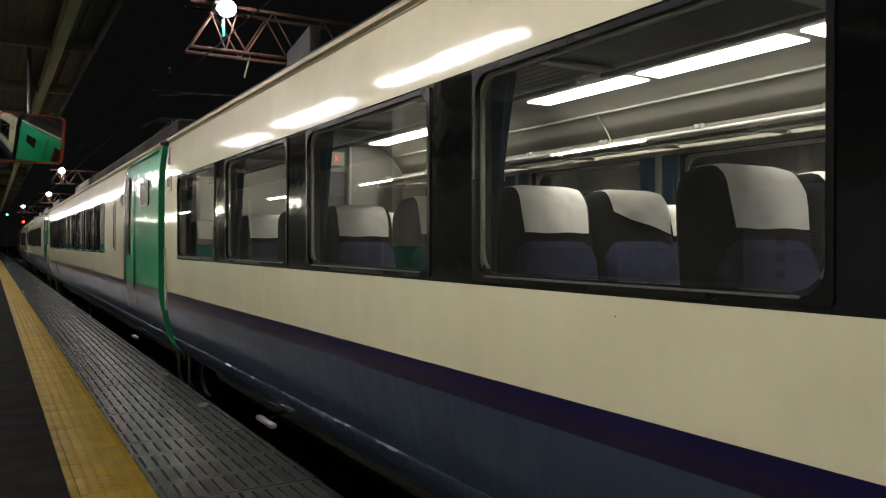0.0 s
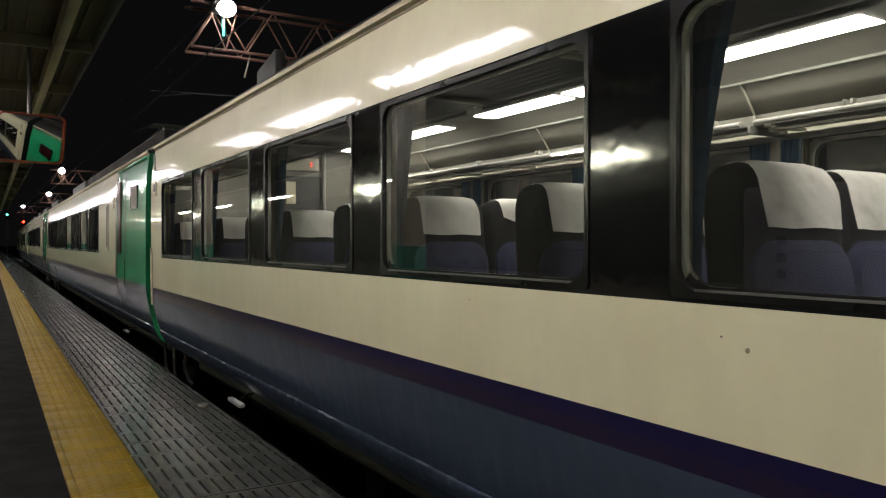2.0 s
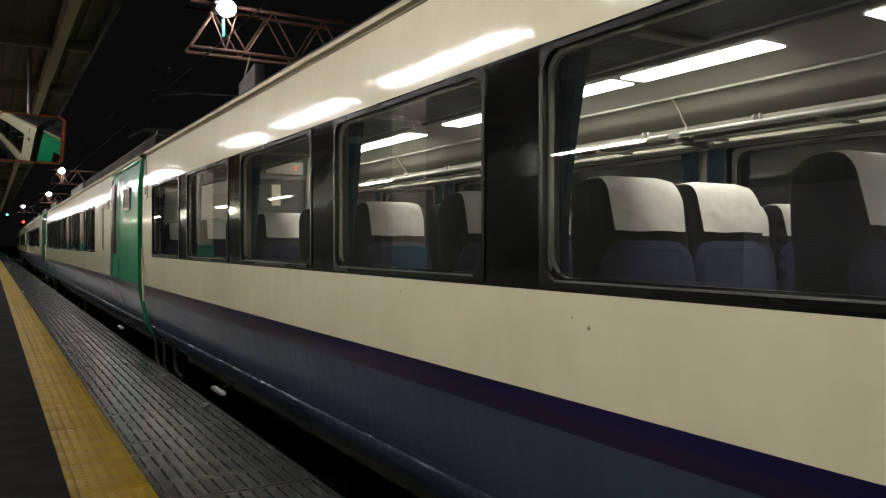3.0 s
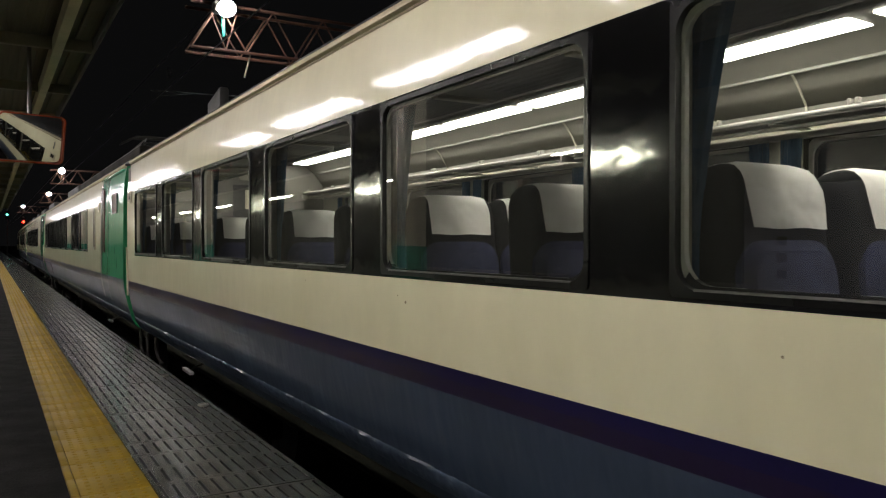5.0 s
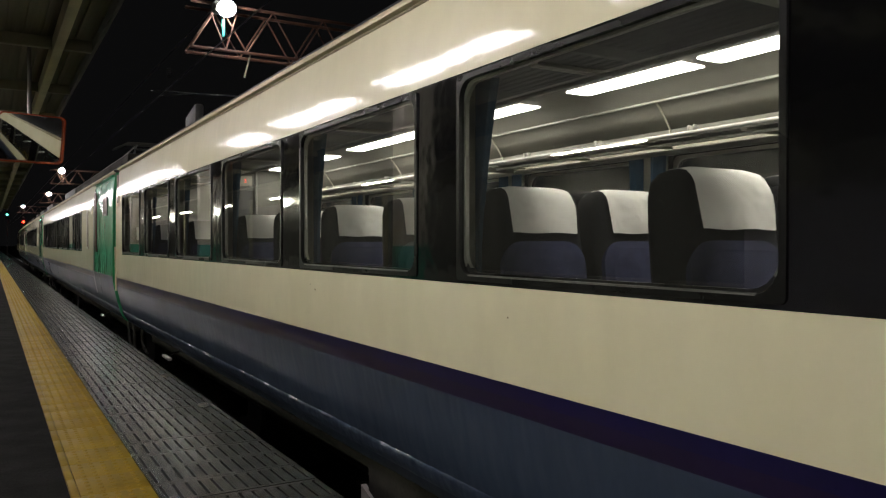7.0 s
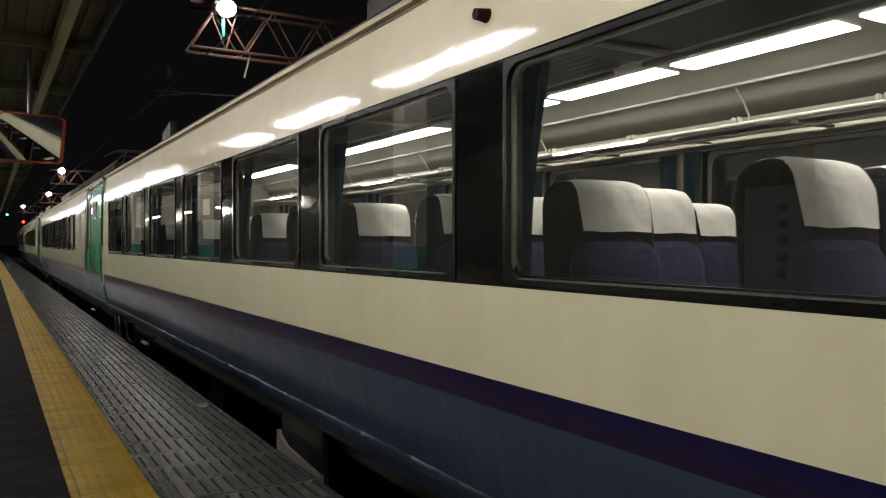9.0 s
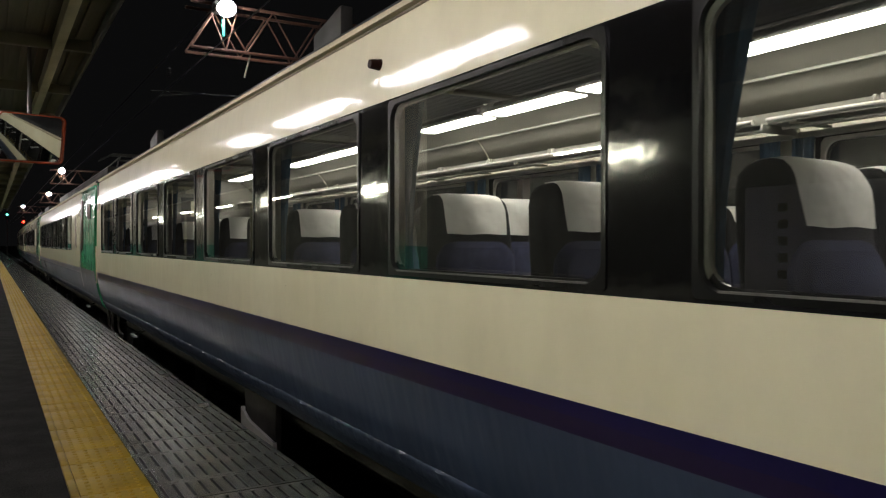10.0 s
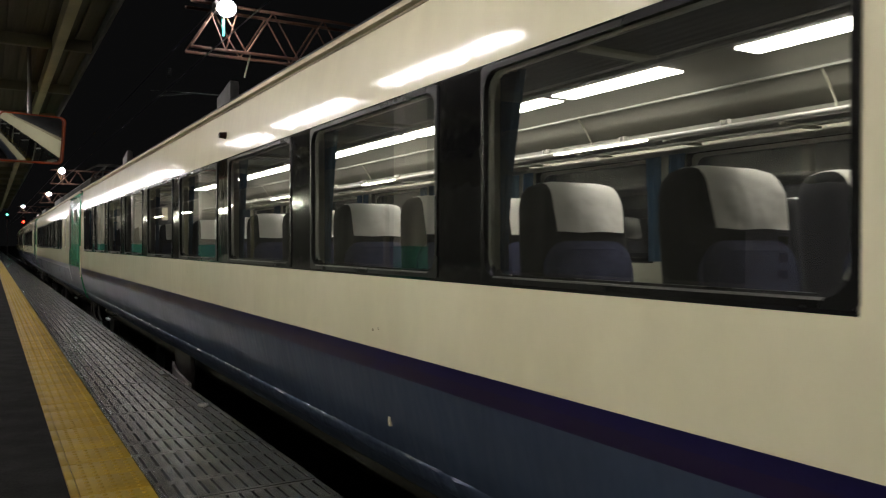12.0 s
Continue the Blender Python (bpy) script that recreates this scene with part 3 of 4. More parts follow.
def seat_meshes():
    """Backrest, cushion, armrest and headrest cloth of one seat that faces -y; its front is at y = 0, its middle at x = 0."""
    m = {}
    lean = Matrix.Translation((0, 0, 0.72)) @ Matrix.Rotation(radians(-6), 4, "X") @ Matrix.Translation((0, 0, -0.72))
    b = bmesh.new()
    lv = [(0.58, 0.44, 0.13), (0.80, 0.46, 0.16), (1.10, 0.46, 0.165), (1.26, 0.455, 0.165), (1.36, 0.45, 0.155), (1.405, 0.435, 0.138), (1.430, 0.40, 0.105), (1.441, 0.34, 0.06)]
    rows = []
    for z, w, d in lv:
        rows.append([b.verts.new((x, y + 0.02, z)) for x, y in [(px, py + 0.083) for px, py in rounded(w, d, min(0.05, d / 2.2), 4)]])
    n = len(rows[0])
    for a, c in zip(rows, rows[1:]):
        for i in range(n):
            b.faces.new((a[i], a[(i + 1) % n], c[(i + 1) % n], c[i]))
    b.faces.new(rows[0])
    b.faces.new(rows[-1])
    bmesh.ops.transform(b, matrix=lean, verts=b.verts[:])
    m["backrest"] = mesh_of("backrest", b, SEATBLK)
    b = bmesh.new()
    out, inn = rounded(0.425, 0.545, 0.10), rounded(0.36, 0.48, 0.08)
    fr, mid, bk = [[b.verts.new((u, y, 0.94 + v)) for u, v in line] for line, y in ((inn, -0.012), (out, 0.012), (out, 0.05))]
    for a, c in ((fr, mid), (mid, bk)):
        for i in range(len(a)):
            b.faces.new((a[i], a[(i + 1) % len(a)], c[(i + 1) % len(a)], c[i]))
    b.faces.new(fr)
    bmesh.ops.transform(b, matrix=lean, verts=b.verts[:])
    m["back_pad"] = mesh_of("back_pad", b, SEATBLUE)
    b = cube(-0.22, 0.22, -0.46, 0.08, 0.52, 0.68, 0.035)
    m["cushion"] = mesh_of("cushion", b, SEATBLUE)
    b = cube(-0.21, 0.21, -0.36, 0.12, 0.30, 0.52, 0.02)
    m["pedestal"] = mesh_of("pedestal", b, SEATBLK)
    b = cube(-0.262, -0.232, -0.36, 0.16, 0.83, 0.88, 0.012)
    box(b, -0.262, -0.238, 0.02, 0.16, 0.52, 0.84, 0.006)
    m["armrest"] = mesh_of("armrest", b, SEATBLK)
    for name, slant in (("cover", 0.0), ("slipped_cover", 0.075)):
        b = bmesh.new()
        path = [(0.000, 1.245), (0.001, 1.27), (0.003, 1.31), (0.008, 1.355), (0.016, 1.392), (0.028, 1.416), (0.046, 1.436), (0.075, 1.448), (0.112, 1.451), (0.146, 1.438), (0.172, 1.405), (0.182, 1.345), (0.186, 1.28)]
        rows = []
        for k, (y, z) in enumerate(path):
            row = []
            for i in range(15):
                u = i / 14 - 0.5
                droop = 0.007 * max(0, abs(u) * 2 - 0.7) / 0.3
                row.append(b.verts.new((u * (0.335 if k < 5 else 0.33), y + 0.004 - 0.004 * math.sin(u * 9 + k) * (k < 4) - 0.008, z - (droop if 3 < k < 9 else 0) + 0.0015 * math.sin(u * 11) * (k == 0) + (slant and (0.5 - u) * 0.09 * max(0, 1 - k / 4)))))
            rows.append(row)
        for a, c in zip(rows, rows[1:]):
            for i in range(14):
                b.faces.new((a[i], a[i + 1], c[i + 1], c[i]))
        geo = bmesh.ops.solidify(b, geom=b.faces[:], thickness=-0.005)
        bmesh.ops.transform(b, matrix=lean, verts=b.verts[:])
        m[name] = mesh_of(name, b, COVER)
    return m


SEATS = seat_meshes()
GASKET, GASKET_F, REVEAL, REVEAL_F, PANE, CURT = gasket_mesh(False), gasket_mesh(True), reveal_mesh(False), reveal_mesh(True), pane_mesh(), curtain_mesh(0.215, 0.10)
CURT_F = curtain_mesh(0.15, 0.12)
# thin steel rod, added to draw the highlights on the gasket's worn lower edge
GLINT = mesh_of("bottom_bead", rod(bmesh.new(), (-0.002, -GLASS / 2 + 0.07, 1.074), (-0.002, GLASS / 2 - 0.07, 1.074), 0.0045, 6), STEEL)
rng = random.Random(4)
# seats by window row, place in it and seat across: reclined ones, and those that are missing
NUDGE = {(5, 0, 0): -0.11, (5, 1, 0): 0.05, (5, 0, 1): -0.04, (6, 0, 0): -0.04, (6, 0, 1): -0.12, (7, 0, 0): -0.14, (7, 0, 1): 0.05, (8, 0, 0): -0.12, (8, 0, 1): -0.10, (9, 0, 0): -0.14, (9, 1, 0): 0.14}
ABSENT = {(9, 0, 1), (8, 0, 3), (8, 1, 2), (8, 1, 3)}
SLIPPED = {(4, 0, 1), (7, 0, 3)}


def seat(parent, x, y, slipped=False, turn=0.0):
    s = new("seat")
    s.parent = parent
    s.matrix_basis = Matrix.Translation((x, y, 0)) @ Matrix.Rotation(radians(turn), 4, "Z")
    for name in ("backrest", "back_pad", "cushion", "pedestal", "armrest"):
        part(name, SEATS[name], None, s)
    part("headrest_cover", SEATS["slipped_cover" if slipped else "cover"], None, s, "slipped white headrest cloth" if slipped else "white headrest cloth")
    return s


def car(index, spec, rear):
    c = thing("railway_carriage", spec["label"], "train carriage", "carriages of the train", (SIDE, rear, 0))
    part("body", body_mesh(spec), None, c, "cream, green and blue painted steel body side")
    part("roof", roof_mesh(), None, c, "grey carriage roof with cream gutter")
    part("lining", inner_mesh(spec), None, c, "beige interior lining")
    for a, b in spec["windows"]:
        y = (a + b) / 2
        w = new("window")
        w.parent = c
        w.matrix_basis = Matrix.Translation((0, y, 0))
        part("gasket", GASKET, None, w, "black rubber window gasket")
        p = part("pane", PANE, None, w)
        part("reveal", REVEAL, None, w, "pale window reveal")
        part("bottom_bead", GLINT, None, w, "thin steel rod added as the highlight on the worn lower gasket edge")
        part("curtain", CURT, None, w, "gathered blue curtain", at=(0, GLASS / 2 + 0.12, 0))
        w = new("window")
        w.parent = c
        w.matrix_basis = Matrix.Translation((WIDE, y + FAR, 0))
        part("gasket", GASKET_F, None, w)
        part("pane", PANE, None, w, at=(-0.016, 0, 0))
        part("reveal", REVEAL_F, None, w)
        for sg in (-1, 1):
            part("curtain", CURT_F, None, w, "gathered blue curtain", at=pose(0, -GLASS / 2 - 0.13, 0, rz=180) if sg < 0 else pose(-0.27, GLASS / 2 + 0.13, 0))
    # ceiling lights
    strip = mesh_of("light_panel", cube(-0.112, 0.112, -0.572, 0.572, -0.006, 0.006, 0.002), PANEL)
    for block, count, step in ((0.38, 2, 1.24), (3.47, 3, 1.245), (7.72, 5, 1.275), (14.56, 4, 1.27)):
        for k in range(count):
            y = CAR - block - step * k - 0.592
            if y > spec["hall"] + 0.7:
                for x in (0.56, WIDE - 0.56):
                    part("light_panel", strip, None, c, "glowing white ceiling light panel", at=(x, y, 2.370))
    # luggage racks
    lo, hi = spec["hall"] + 0.1, CAR - 0.2
    for sg in (0, 1):
        fx = (lambda d: WIDE - d) if sg else (lambda d: d)
        r = new("luggage_rack")
        r.parent = c
        drop = 0.0 if sg else -0.056
        ends = [lo] + [e for e in (CAR - 17.2, CAR - 11.75, CAR - 6.28) if lo + 0.3 < e] + [hi]
        for e0, e1 in zip(ends, ends[1:]):
            part("front_rail", rod(bmesh.new(), (fx(0.455), e0 + 0.05, 1.945 + drop), (fx(0.455), e1 - 0.05, 1.945 + drop), 0.017, 10), ALU, r, "pale aluminium rack rail")
            part("lower_rail", rod(bmesh.new(), (fx(0.40), e0 + 0.02, 1.895 + drop), (fx(0.40), e1 - 0.12, 1.895 + drop), 0.011, 8), ALU, r)
            x0, x1 = sorted((fx(0.10), fx(0.47)))
            if sg:
                part("end_bracket", cube(x0, x1, e1 - 0.03, e1 - 0.012, 1.875 + drop, 1.925 + drop, 0.004), ALU, r, "perforated rack end bracket")
        x0, x1 = sorted((fx(0.12), fx(0.43)))
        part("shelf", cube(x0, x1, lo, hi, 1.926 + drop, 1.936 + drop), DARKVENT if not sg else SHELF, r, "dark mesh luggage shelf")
        x0, x1 = sorted((fx(0.087), fx(0.13)))
        part("wall_rail", cube(x0, x1, lo, hi, 1.86 + 0.018 * (1 - sg), 1.90 + drop + 0.03 * (1 - sg), 0.006), ALU, r)
        x0, x1 = sorted((fx(0.10), fx(0.45)))
        arm = mesh_of("bracket", cube(x0, x1, -0.026, 0.026, 1.906 + drop, 1.922 + drop, 0.004), WALL)
        clip = bmesh.new()
        x0, x1 = sorted((fx(0.43), fx(0.47)))
        box(clip, x0, x1, -0.03, -0.015, 1.96 + drop, 1.995 + drop, 0.003)
        box(clip, x0, x1, 0.015, 0.03, 1.96 + drop, 1.995 + drop, 0.003)
        clip = mesh_of("clip", clip, ALU)
        y = CAR - 0.82
        while y > lo + 0.1:
            part("bracket", arm, None, r, at=(0, y - 0.05, 0))
            part("clip", clip, None, r, at=(0, y + 0.36, 0))
            y -= 0.925
    # joint covers of the ceiling and light strips beside the racks
    for sg in (0, 1):
        x = 0.25 if not sg else WIDE - 0.25
        b = bmesh.new()
        box(b, x - 0.012, x + 0.012, lo, hi, 2.245, 2.262)
        part("ceiling_trim", b, SHELF, c, "grey ceiling joint cover")
    # ribs of the far ceiling corner
    rib = bmesh.new()
    arc = [(2.65, 2.25), (2.70, 2.20), (2.735, 2.155), (2.80, 2.06), (2.805, 1.94)]
    for (xa, za), (xb, zb) in zip(arc, arc[1:]):
        rod(rib, (xa, 0, za), (xb, 0, zb), 0.008, 6)
    rib = mesh_of("ceiling_rib", rib, WALL)
    y = CAR - 1.66
    while y > spec["hall"]:
        part("ceiling_rib", rib, None, c, at=(0, y, 0))
        y -= 2.2
    # seats
    if spec.get("seats", True):
        for row, (a, b) in enumerate(spec["windows"], 1):
            for k in range(2):
                yf = b - 0.110 - 1.0 * k
                for q, x in enumerate((0.35, 0.835, 2.065, 2.55)):
                    if spec.get("skip") and q in spec["skip"]:
                        continue
                    if index == 1 and (row, k, q) in ABSENT:
                        continue
                    seat(c, x, yf + (NUDGE.get((row, k, q), 0.0) if index == 1 else 0.0) + rng.uniform(-0.015, 0.015), index == 1 and (row, k, q) in SLIPPED, rng.uniform(-1.5, 1.5))
    # number of the carriage and sign over the end door
    if index == 1:
        part("sign_panel", cube(1.50, 2.02, CAR - 0.16, CAR - 0.125, 2.12, 2.28, 0.005), WALL, c, "beige display over the inner door")
        t = bpy.data.curves.new("digit", "FONT")
        t.body, t.size, t.align_x, t.align_y, t.extrude = "5", 0.085, "CENTER", "CENTER", 0.001
        o = new("display_digit", t)
        o.data.materials.append(REDLED)
        o.parent = c
        o.matrix_basis = pose(1.91, CAR - 0.168, 2.20, 90, 0, 0)
        tagged(o, "red lit digit")
        part("grab_post", rod(bmesh.new(), (2.085, CAR - 0.17, 0.28), (2.085, CAR - 0.17, 2.36), 0.018, 10), ALU, c, "pale upright post beside the inner door")
        part("door_notice", cube(1.60, 1.72, CAR - 0.112, CAR - 0.104, 1.70, 1.98), PLATE, c, "small yellowish notice on the inner door")
    # doors, slots and fittings
    g = spec["green"]
    if g:
        d = new("door")
        d.parent = c
        dy0, dy1 = g - 0.92, g - 0.10
        b = bmesh.new()
        zz = [(dd, z) for dd, z in SHAPE if 0.2 < z < 2.2]
        cols = [[b.verts.new((dd - 0.006, y, z)) for dd, z in zz] for y in (dy0, dy1)]
        for i in range(len(zz) - 1):
            f = b.faces.new((cols[0][i], cols[1][i], cols[1][i + 1], cols[0][i + 1]))
            f.material_index = 0 if zz[i][1] > 0.68 else 1
        part("leaf", b, [GREEN, BLUE], d, "green door leaf with blue foot")
        for y, wd in ((dy0, 0.012), (dy1, 0.085)):
            b = bmesh.new()
            cols = [[b.verts.new((dd - 0.010, y + s, z)) for dd, z in zz] for s in (-wd, wd)]
            for i in range(len(zz) - 1):
                b.faces.new((cols[0][i], cols[1][i], cols[1][i + 1], cols[0][i + 1]))
            part("door_seal", b, RUBBER, d, "black rubber door seal")
        part("door_glass", cube(-0.016, -0.004, dy1 - 0.50, dy1 - 0.20, 1.05, 2.08, 0.003), DISPLAY, d, "narrow dark door window")
        b = bmesh.new()
        ring(b, rounded(0.54, 0.30, 0.03), rounded(0.48, 0.24, 0.03), -0.016, 0.0, lambda u, v, q: (q, u, v))
        w = part("indicator", b, RUBBER, c, "framed destination display", at=(0.006, g - 1.72, 1.80))
        part("indicator_glass", cube(-0.012, 0.0, -0.245, 0.245, -0.125, 0.125), DISPLAY, w, "dark red display glass")
        part("gutter", cube(0.01, 0.05, 0.15, g - 0.05, 2.235, 2.262, 0.006), GREEN, c, "green rain gutter over the door")
        if spec["slot"]:
            b = bmesh.new()
            ring(b, rounded(0.26, 0.74, 0.03), rounded(0.18, 0.66, 0.03), -0.012, 0.0, lambda u, v, q: (q, u, v))
            w = part("narrow_window", b, SEAL, c, "narrow window of the vestibule", at=(0.0, spec["slot"], 1.46))
            part("narrow_pane", cube(-0.008, 0.0, -0.09, 0.09, -0.33, 0.33), DISPLAY, w)
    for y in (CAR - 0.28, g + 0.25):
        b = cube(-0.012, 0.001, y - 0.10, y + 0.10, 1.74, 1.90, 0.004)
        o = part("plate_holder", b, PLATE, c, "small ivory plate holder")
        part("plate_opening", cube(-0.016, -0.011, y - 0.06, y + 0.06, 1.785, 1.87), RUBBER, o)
    b = bmesh.new()
    rod(b, (-0.025, CAR - 0.20, 0.50), (-0.035, CAR - 0.20, 1.15), 0.012)
    part("handrail", b, PLATE, c, "pale vertical handrail at the carriage corner")
    rod(b := bmesh.new(), (-0.01, CAR - 0.30, 2.02), (-0.01, CAR - 0.30, 2.20), 0.014)
    part("hook", b, STEEL, c)
    for k, (y, z, r) in enumerate(spec.get("stains", ())):
        b = bmesh.new()
        rod(b, (0.004, y, z), (-0.0015, y, z), r, 9, r * 0.7)
        part("stain", b, STAIN, c, "small brown paint chip")
    if index == 1:
        part("notice", cube(0.050, 0.066, CAR - 14.325, CAR - 14.303, 0.31, 0.355), PLATE, c, "small pale notice on the skirt")
        b = bmesh.new()
        side = [[b.verts.new((x, CAR - u, z)) for u, z in ((8.40, -0.17), (8.40, -0.50), (9.25, -0.50), (9.25, -0.29), (8.62, -0.245))] for x in (0.19, 0.22)]
        b.faces.new(side[0])
        b.faces.new(side[1])
        for k in range(5):
            b.faces.new((side[0][k], side[0][(k + 1) % 5], side[1][(k + 1) % 5], side[1][k]))
        part("under_tray", b, ALU, c, "grey steel tray hanging under the skirt")
        part("tray_hanger", cube(0.21, 0.26, CAR - 9.25, CAR - 8.45, -0.42, 0.03, 0.01), UNDER, c)
    # thin brown line under the gutter and the dented lower edge
    part("gutter_seam", cube(0.046, 0.056, 0.0, CAR, 2.272, 2.284), STAIN, c, "thin brown line under the gutter")
    b = bmesh.new()
    rows = []
    lip = [(0.094, 0.245), (0.0975, 0.220), (0.0970, 0.208), (0.0960, 0.199), (0.0950, 0.191), (0.0945, 0.182), (0.0965, 0.165), (0.103, 0.140), (0.115, 0.113), (0.134, 0.087), (0.162, 0.062)]
    sway = (0.0, 0.5, 1.0, 0.6, -0.2, -0.6, -0.4, 0.0, 0.0, 0.0, 0.0)
    for i in range(800):
        y = CAR * i / 799
        dent = max(0.0, noise.noise(Vector((y * 3.4, index * 7.0, 0.0))) + 0.9 * noise.noise(Vector((y * 11.0, index * 5.0, 3.0))))
        wave = noise.noise(Vector((y * 1.7, index * 3.0, 9.0))) + 0.4 * noise.noise(Vector((y * 6.0, index, 5.0)))
        rows.append([b.verts.new((d + 0.036 * dent * sway[k], y, z + 0.006 * wave * (0 < k < 8))) for k, (d, z) in enumerate(lip)])
    for p, q in zip(rows, rows[1:]):
        for k in range(10):
            b.faces.new((p[k], p[k + 1], q[k + 1], q[k]))
    part("skirt_edge", b, DENTED, c, "dented flared lower edge of the skirt")
    if spec.get("duct"):
        part("roof_duct", cube(0.24, 0.60, 0.15, 9.0, 2.44, 2.62, 0.03), UNDER, c, "long dark duct along the roof edge")
        part("duct_edge", rod(bmesh.new(), (0.27, 0.15, 2.622), (0.27, 9.0, 2.622), 0.012, 8), ROOFBOX, c, "thin pale edge of the roof duct")
    # roof equipment
    for y, l, w, h in spec["boxes"]:
        b = cube(0.46, 0.46 + w, y, y + l, 2.5, 2.62 + h, 0.0)
        for v in b.verts:
            if l < 1 and v.co.z > 2.55 and v.co.y > y + l / 2:
                v.co.z -= 0.10
        bmesh.ops.bevel(b, geom=b.edges[:], offset=0.02, segments=2, affect="EDGES", profile=0.5)
        part("roof_unit", b, ROOFBOX, c, "grey roof equipment box")
    for y in spec.get("pantograph", ()):
        pg = new("pantograph")
        pg.parent = c
        pg.matrix_basis = Matrix.Translation((WIDE / 2, y, 0))
        for x in (-0.5, 0.5):
            for s in (-1, 1):
                part("insulator", rod(bmesh.new(), (x, s * 0.8, 2.58), (x, s * 0.8, 2.86), 0.06, 10), DARKSTEEL, pg)
            part("base_rail", rod(bmesh.new(), (x, -1.0, 2.88), (x, 1.0, 2.88), 0.03, 8), DARKSTEEL, pg)
            for s in (-1, 1):
                part("lower_arm", rod(bmesh.new(), (x, s * 0.35, 2.9), (x * 1.05, s * 1.05, 3.12), 0.018, 8), DARKSTEEL, pg)
                part("upper_arm", rod(bmesh.new(), (x * 1.05, s * 1.05, 3.12), (x * 0.7, s * 0.1, 3.32), 0.014, 8), DARKSTEEL, pg)
        for s in (-1, 1):
            part("cross_bar", rod(bmesh.new(), (-0.55, s * 1.05, 3.12), (0.55, s * 1.05, 3.12), 0.018, 8), DARKSTEEL, pg)
            b = cube(-0.55, 0.55, s * 0.16 - 0.02, s * 0.16 + 0.02, 3.33, 3.37, 0.006)
            for e in (-1, 1):
                rod(b, (e * 0.54, s * 0.16, 3.35), (e * 0.82, s * 0.16, 3.20), 0.015, 8)
            part("contact_strip", b, DARKSTEEL, pg)
    for y in spec["lamps"]:
        b = bmesh.new()
        rod(b, (0.03, y, 2.07), (-0.035, y, 2.07), 0.030, 12, 0.022)
        part("side_lamp", b, AMBER, c, "dark unlit side lamp")
    # underframe, bogies and steps
    part("underframe", cube(0.40, WIDE - 0.40, 0.6, CAR - 0.6, -0.25, -0.03, 0.03), UNDER, c, "black grimy underframe")
    for y, l, z0 in spec["gear"]:
        part("equipment_box", cube(0.62, 1.3, y, y + l, z0, 0.12, 0.02), UNDER, c, "black underfloor equipment box")
    for yb in (2.9, CAR - 2.9):
        bo = new("bogie")
        bo.parent = c
        bo.matrix_basis = Matrix.Translation((0, yb, 0))
        part("frame", cube(0.55, 0.72, -1.5, 1.5, -0.62, -0.40, 0.03), UNDER, bo)
        part("frame", cube(WIDE - 0.72, WIDE - 0.55, -1.5, 1.5, -0.62, -0.40, 0.03), UNDER, bo)
        part("bolster", cube(0.6, WIDE - 0.6, -0.3, 0.3, -0.5, -0.26, 0.02), UNDER, bo)
        for yw in (-1.05, 1.05):
            for x in (0.86, WIDE - 0.98):
                b = bmesh.new()
                rod(b, (x, yw, RAIL + 0.43), (x + 0.12, yw, RAIL + 0.43), 0.43, 28)
                part("wheel", b, STEEL, bo, "worn steel wheel")
    for y in spec["steps"]:
        b = cube(0.13, 0.18, y, y + 0.36, -0.15, -0.115, 0.01)
        part("step", b, WHITEP, c, "small white step plate below the skirt")
        b = bmesh.new()
        rod(b, (0.17, y + 0.18, -0.12), (0.42, y + 0.18, -0.02), 0.012)
        part("step_arm", b, UNDER, c)
    # pipes and hoses hanging at the carriage ends
    for y, x, z0 in ((CAR - 0.10, 0.24, -0.46), (CAR - 0.42, 0.30, -0.40), (0.20, 0.26, -0.44)):
        b = bmesh.new()
        pts = [(x, y, 0.05), (x, y, z0 + 0.16), (x + 0.02, y - 0.05, z0 + 0.05), (x + 0.05, y - 0.14, z0)]
        for p, q in zip(pts, pts[1:]):
            rod(b, p, q, 0.022, 8)
        part("brake_pipe", b, DARKSTEEL, c, "grey brake pipe hanging at the carriage end")
    # gangway at the far end
    part("gangway", cube(0.95, 1.95, CAR, CAR + GAP * 0.48, 0.3, 2.2, 0.03), RUBBER, c, "black gangway bellows")
    part("gangway", cube(0.95, 1.95, -GAP * 0.48, 0.0, 0.3, 2.2, 0.03), RUBBER, c, "black gangway bellows")
    return c


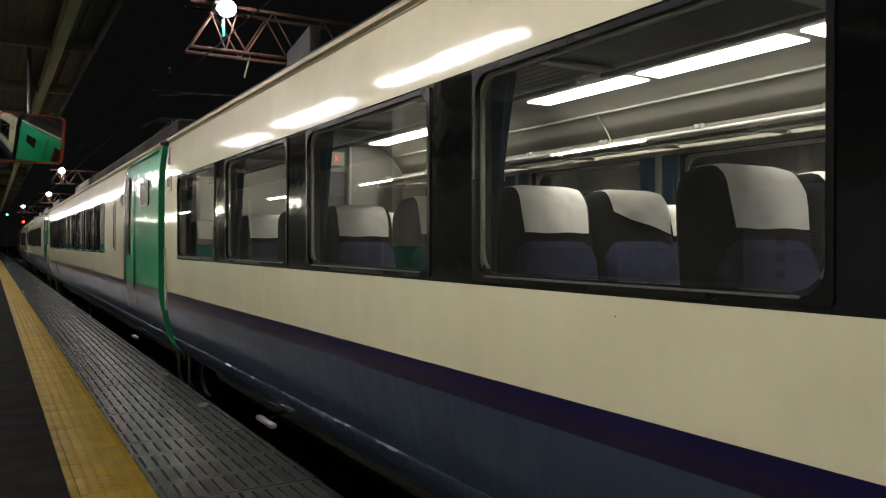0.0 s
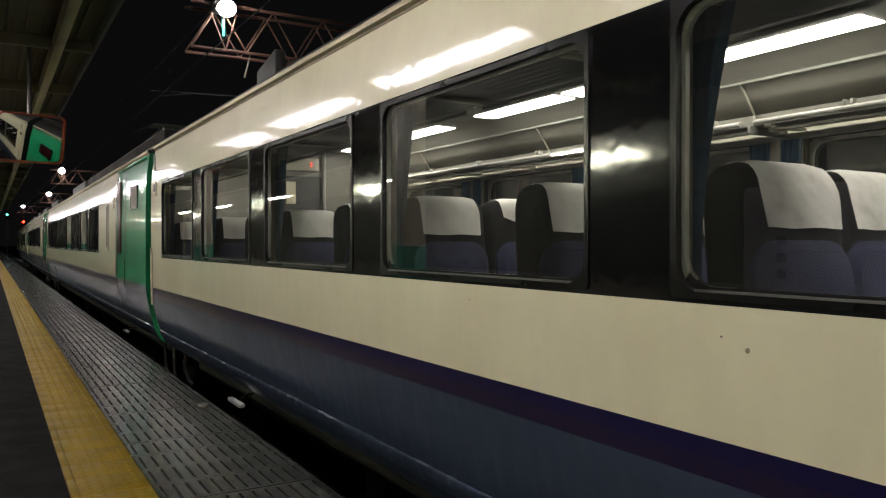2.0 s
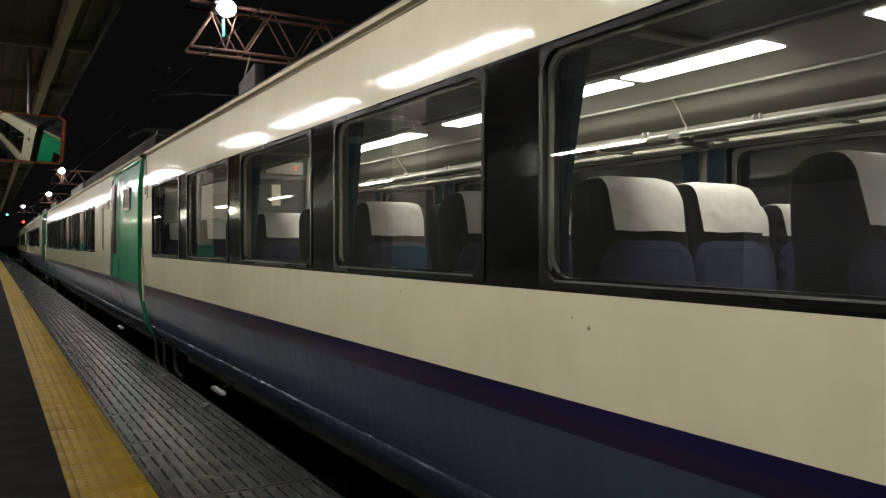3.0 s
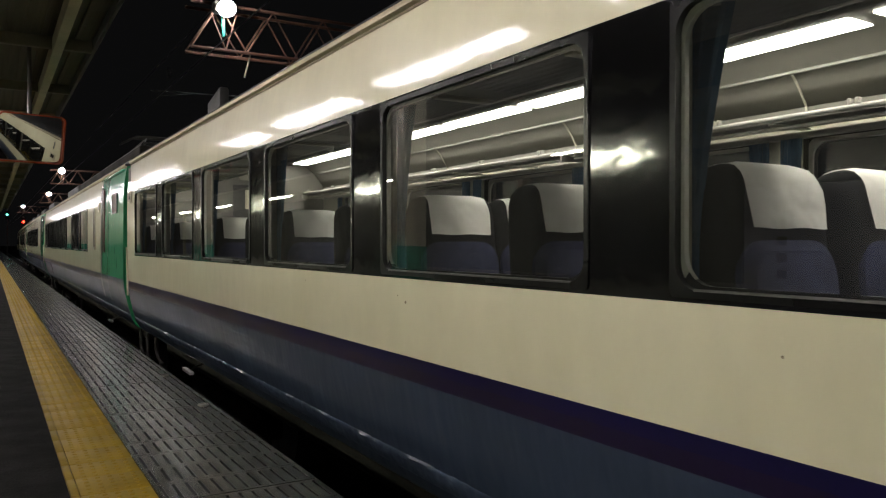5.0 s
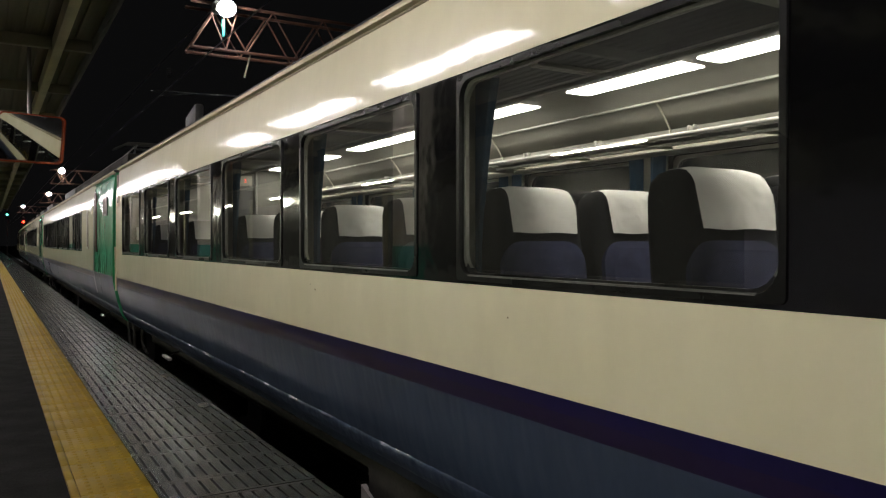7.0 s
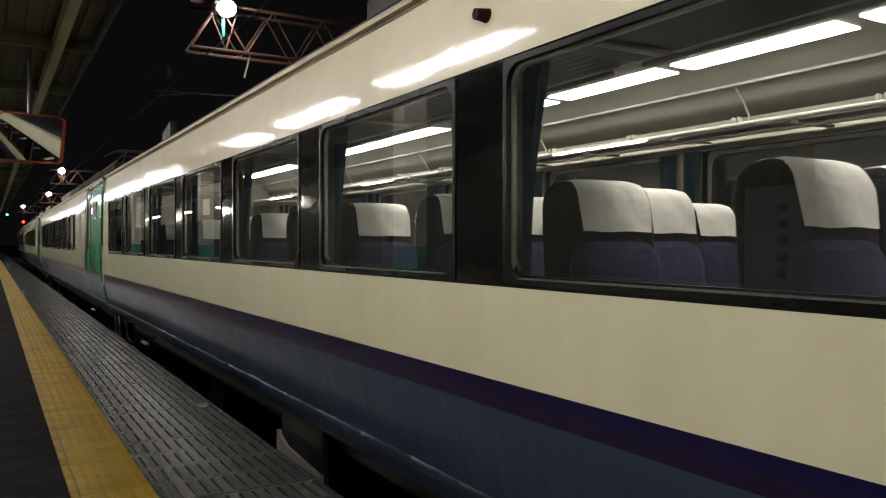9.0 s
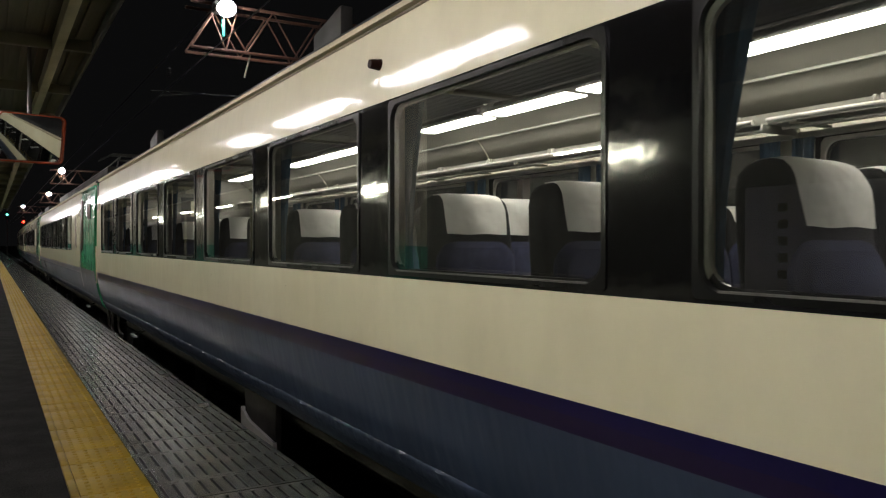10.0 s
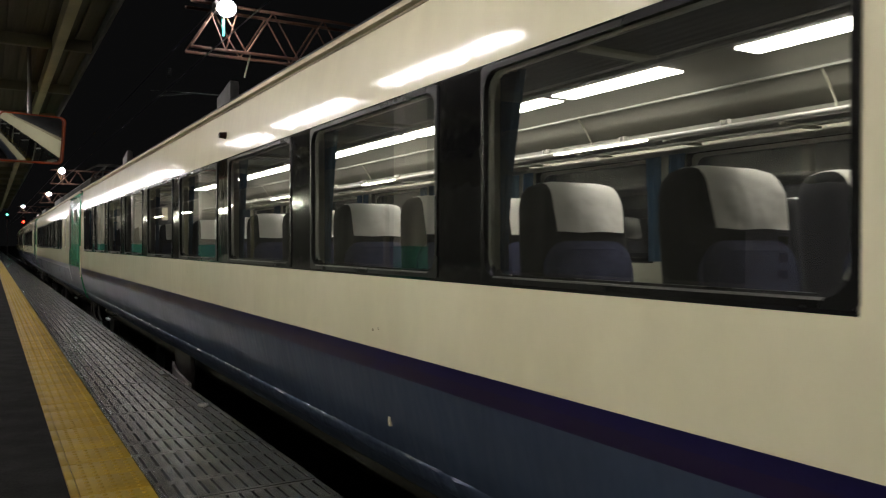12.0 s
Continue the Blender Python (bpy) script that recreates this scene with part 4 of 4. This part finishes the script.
def windows(first_far, count):
    return [(first_far - PITCH * k - GLASS, first_far - PITCH * k) for k in range(count)]


W1 = windows(CAR - 0.665, 9)
NEAR = dict(label="cream railway carriage with blue skirt and black window band", windows=W1, band=(W1[-1][0] - 0.012, W1[0][1] + 0.03), green=2.3, hall=2.6, slot=None,
            boxes=[(CAR - 3.12, 0.52, 0.10, 0.23), (CAR - 9.9, 0.52, 0.10, 0.23), (CAR - 16.05, 0.52, 0.10, 0.23)], lamps=[CAR - 11.43], gear=[(4.6, 1.2, -0.4), (6.4, 2.2, -0.5), (9.2, 1.4, -0.4), (12.5, 2.0, -0.5)], steps=[CAR - 3.20], stains=[(CAR - 8.18, 0.933, 0.009), (CAR - 8.10, 0.96, 0.004), (CAR - 14.3, 0.785, 0.007), (CAR - 14.24, 0.775, 0.009), (CAR - 10.1, 0.93, 0.005), (CAR - 6.9, 0.98, 0.004)])
W2 = windows(CAR - 0.715, 8)
NEXT = dict(label="cream and green railway carriage further up the train", windows=W2, band=(W2[-1][0] - 0.03, W2[0][1] + 0.03), green=2.6, hall=4.4, slot=3.6,
            boxes=[(2.0, 3.5, 1.2, 0.2), (9.0, 3.5, 1.2, 0.2), (15.5, 2.0, 1.2, 0.2)], lamps=[], gear=[(5.0, 2.2, -0.5), (9.2, 2.4, -0.5)], steps=[2.5], skip=(1, 2))
SECOND = dict(NEXT, pantograph=[5.0], boxes=[(12.0, 3.5, 1.2, 0.2)], skip=(), duct=True)
CARS = []
for i in range(5):
    start = NOSE - CAR + i * (CAR + GAP)
    CARS.append((car(i + 1, (NEAR, SECOND)[i] if i < 2 else NEXT, start), start))


def bend(y):
    return max(0.0, y) ** 2 / (2 * BEND)


def motions():
    for thing_, start in CARS:
        rows = []
        for t, s in RUN:
            y0 = start + s
            x0, x1 = SIDE + bend(y0), SIDE + bend(y0 + CAR)
            rows.append((t, pose(x0, y0, 0, 0, 0, -math.degrees(math.atan2(x1 - x0, CAR)))))
        walk(thing_, rows)


motions()
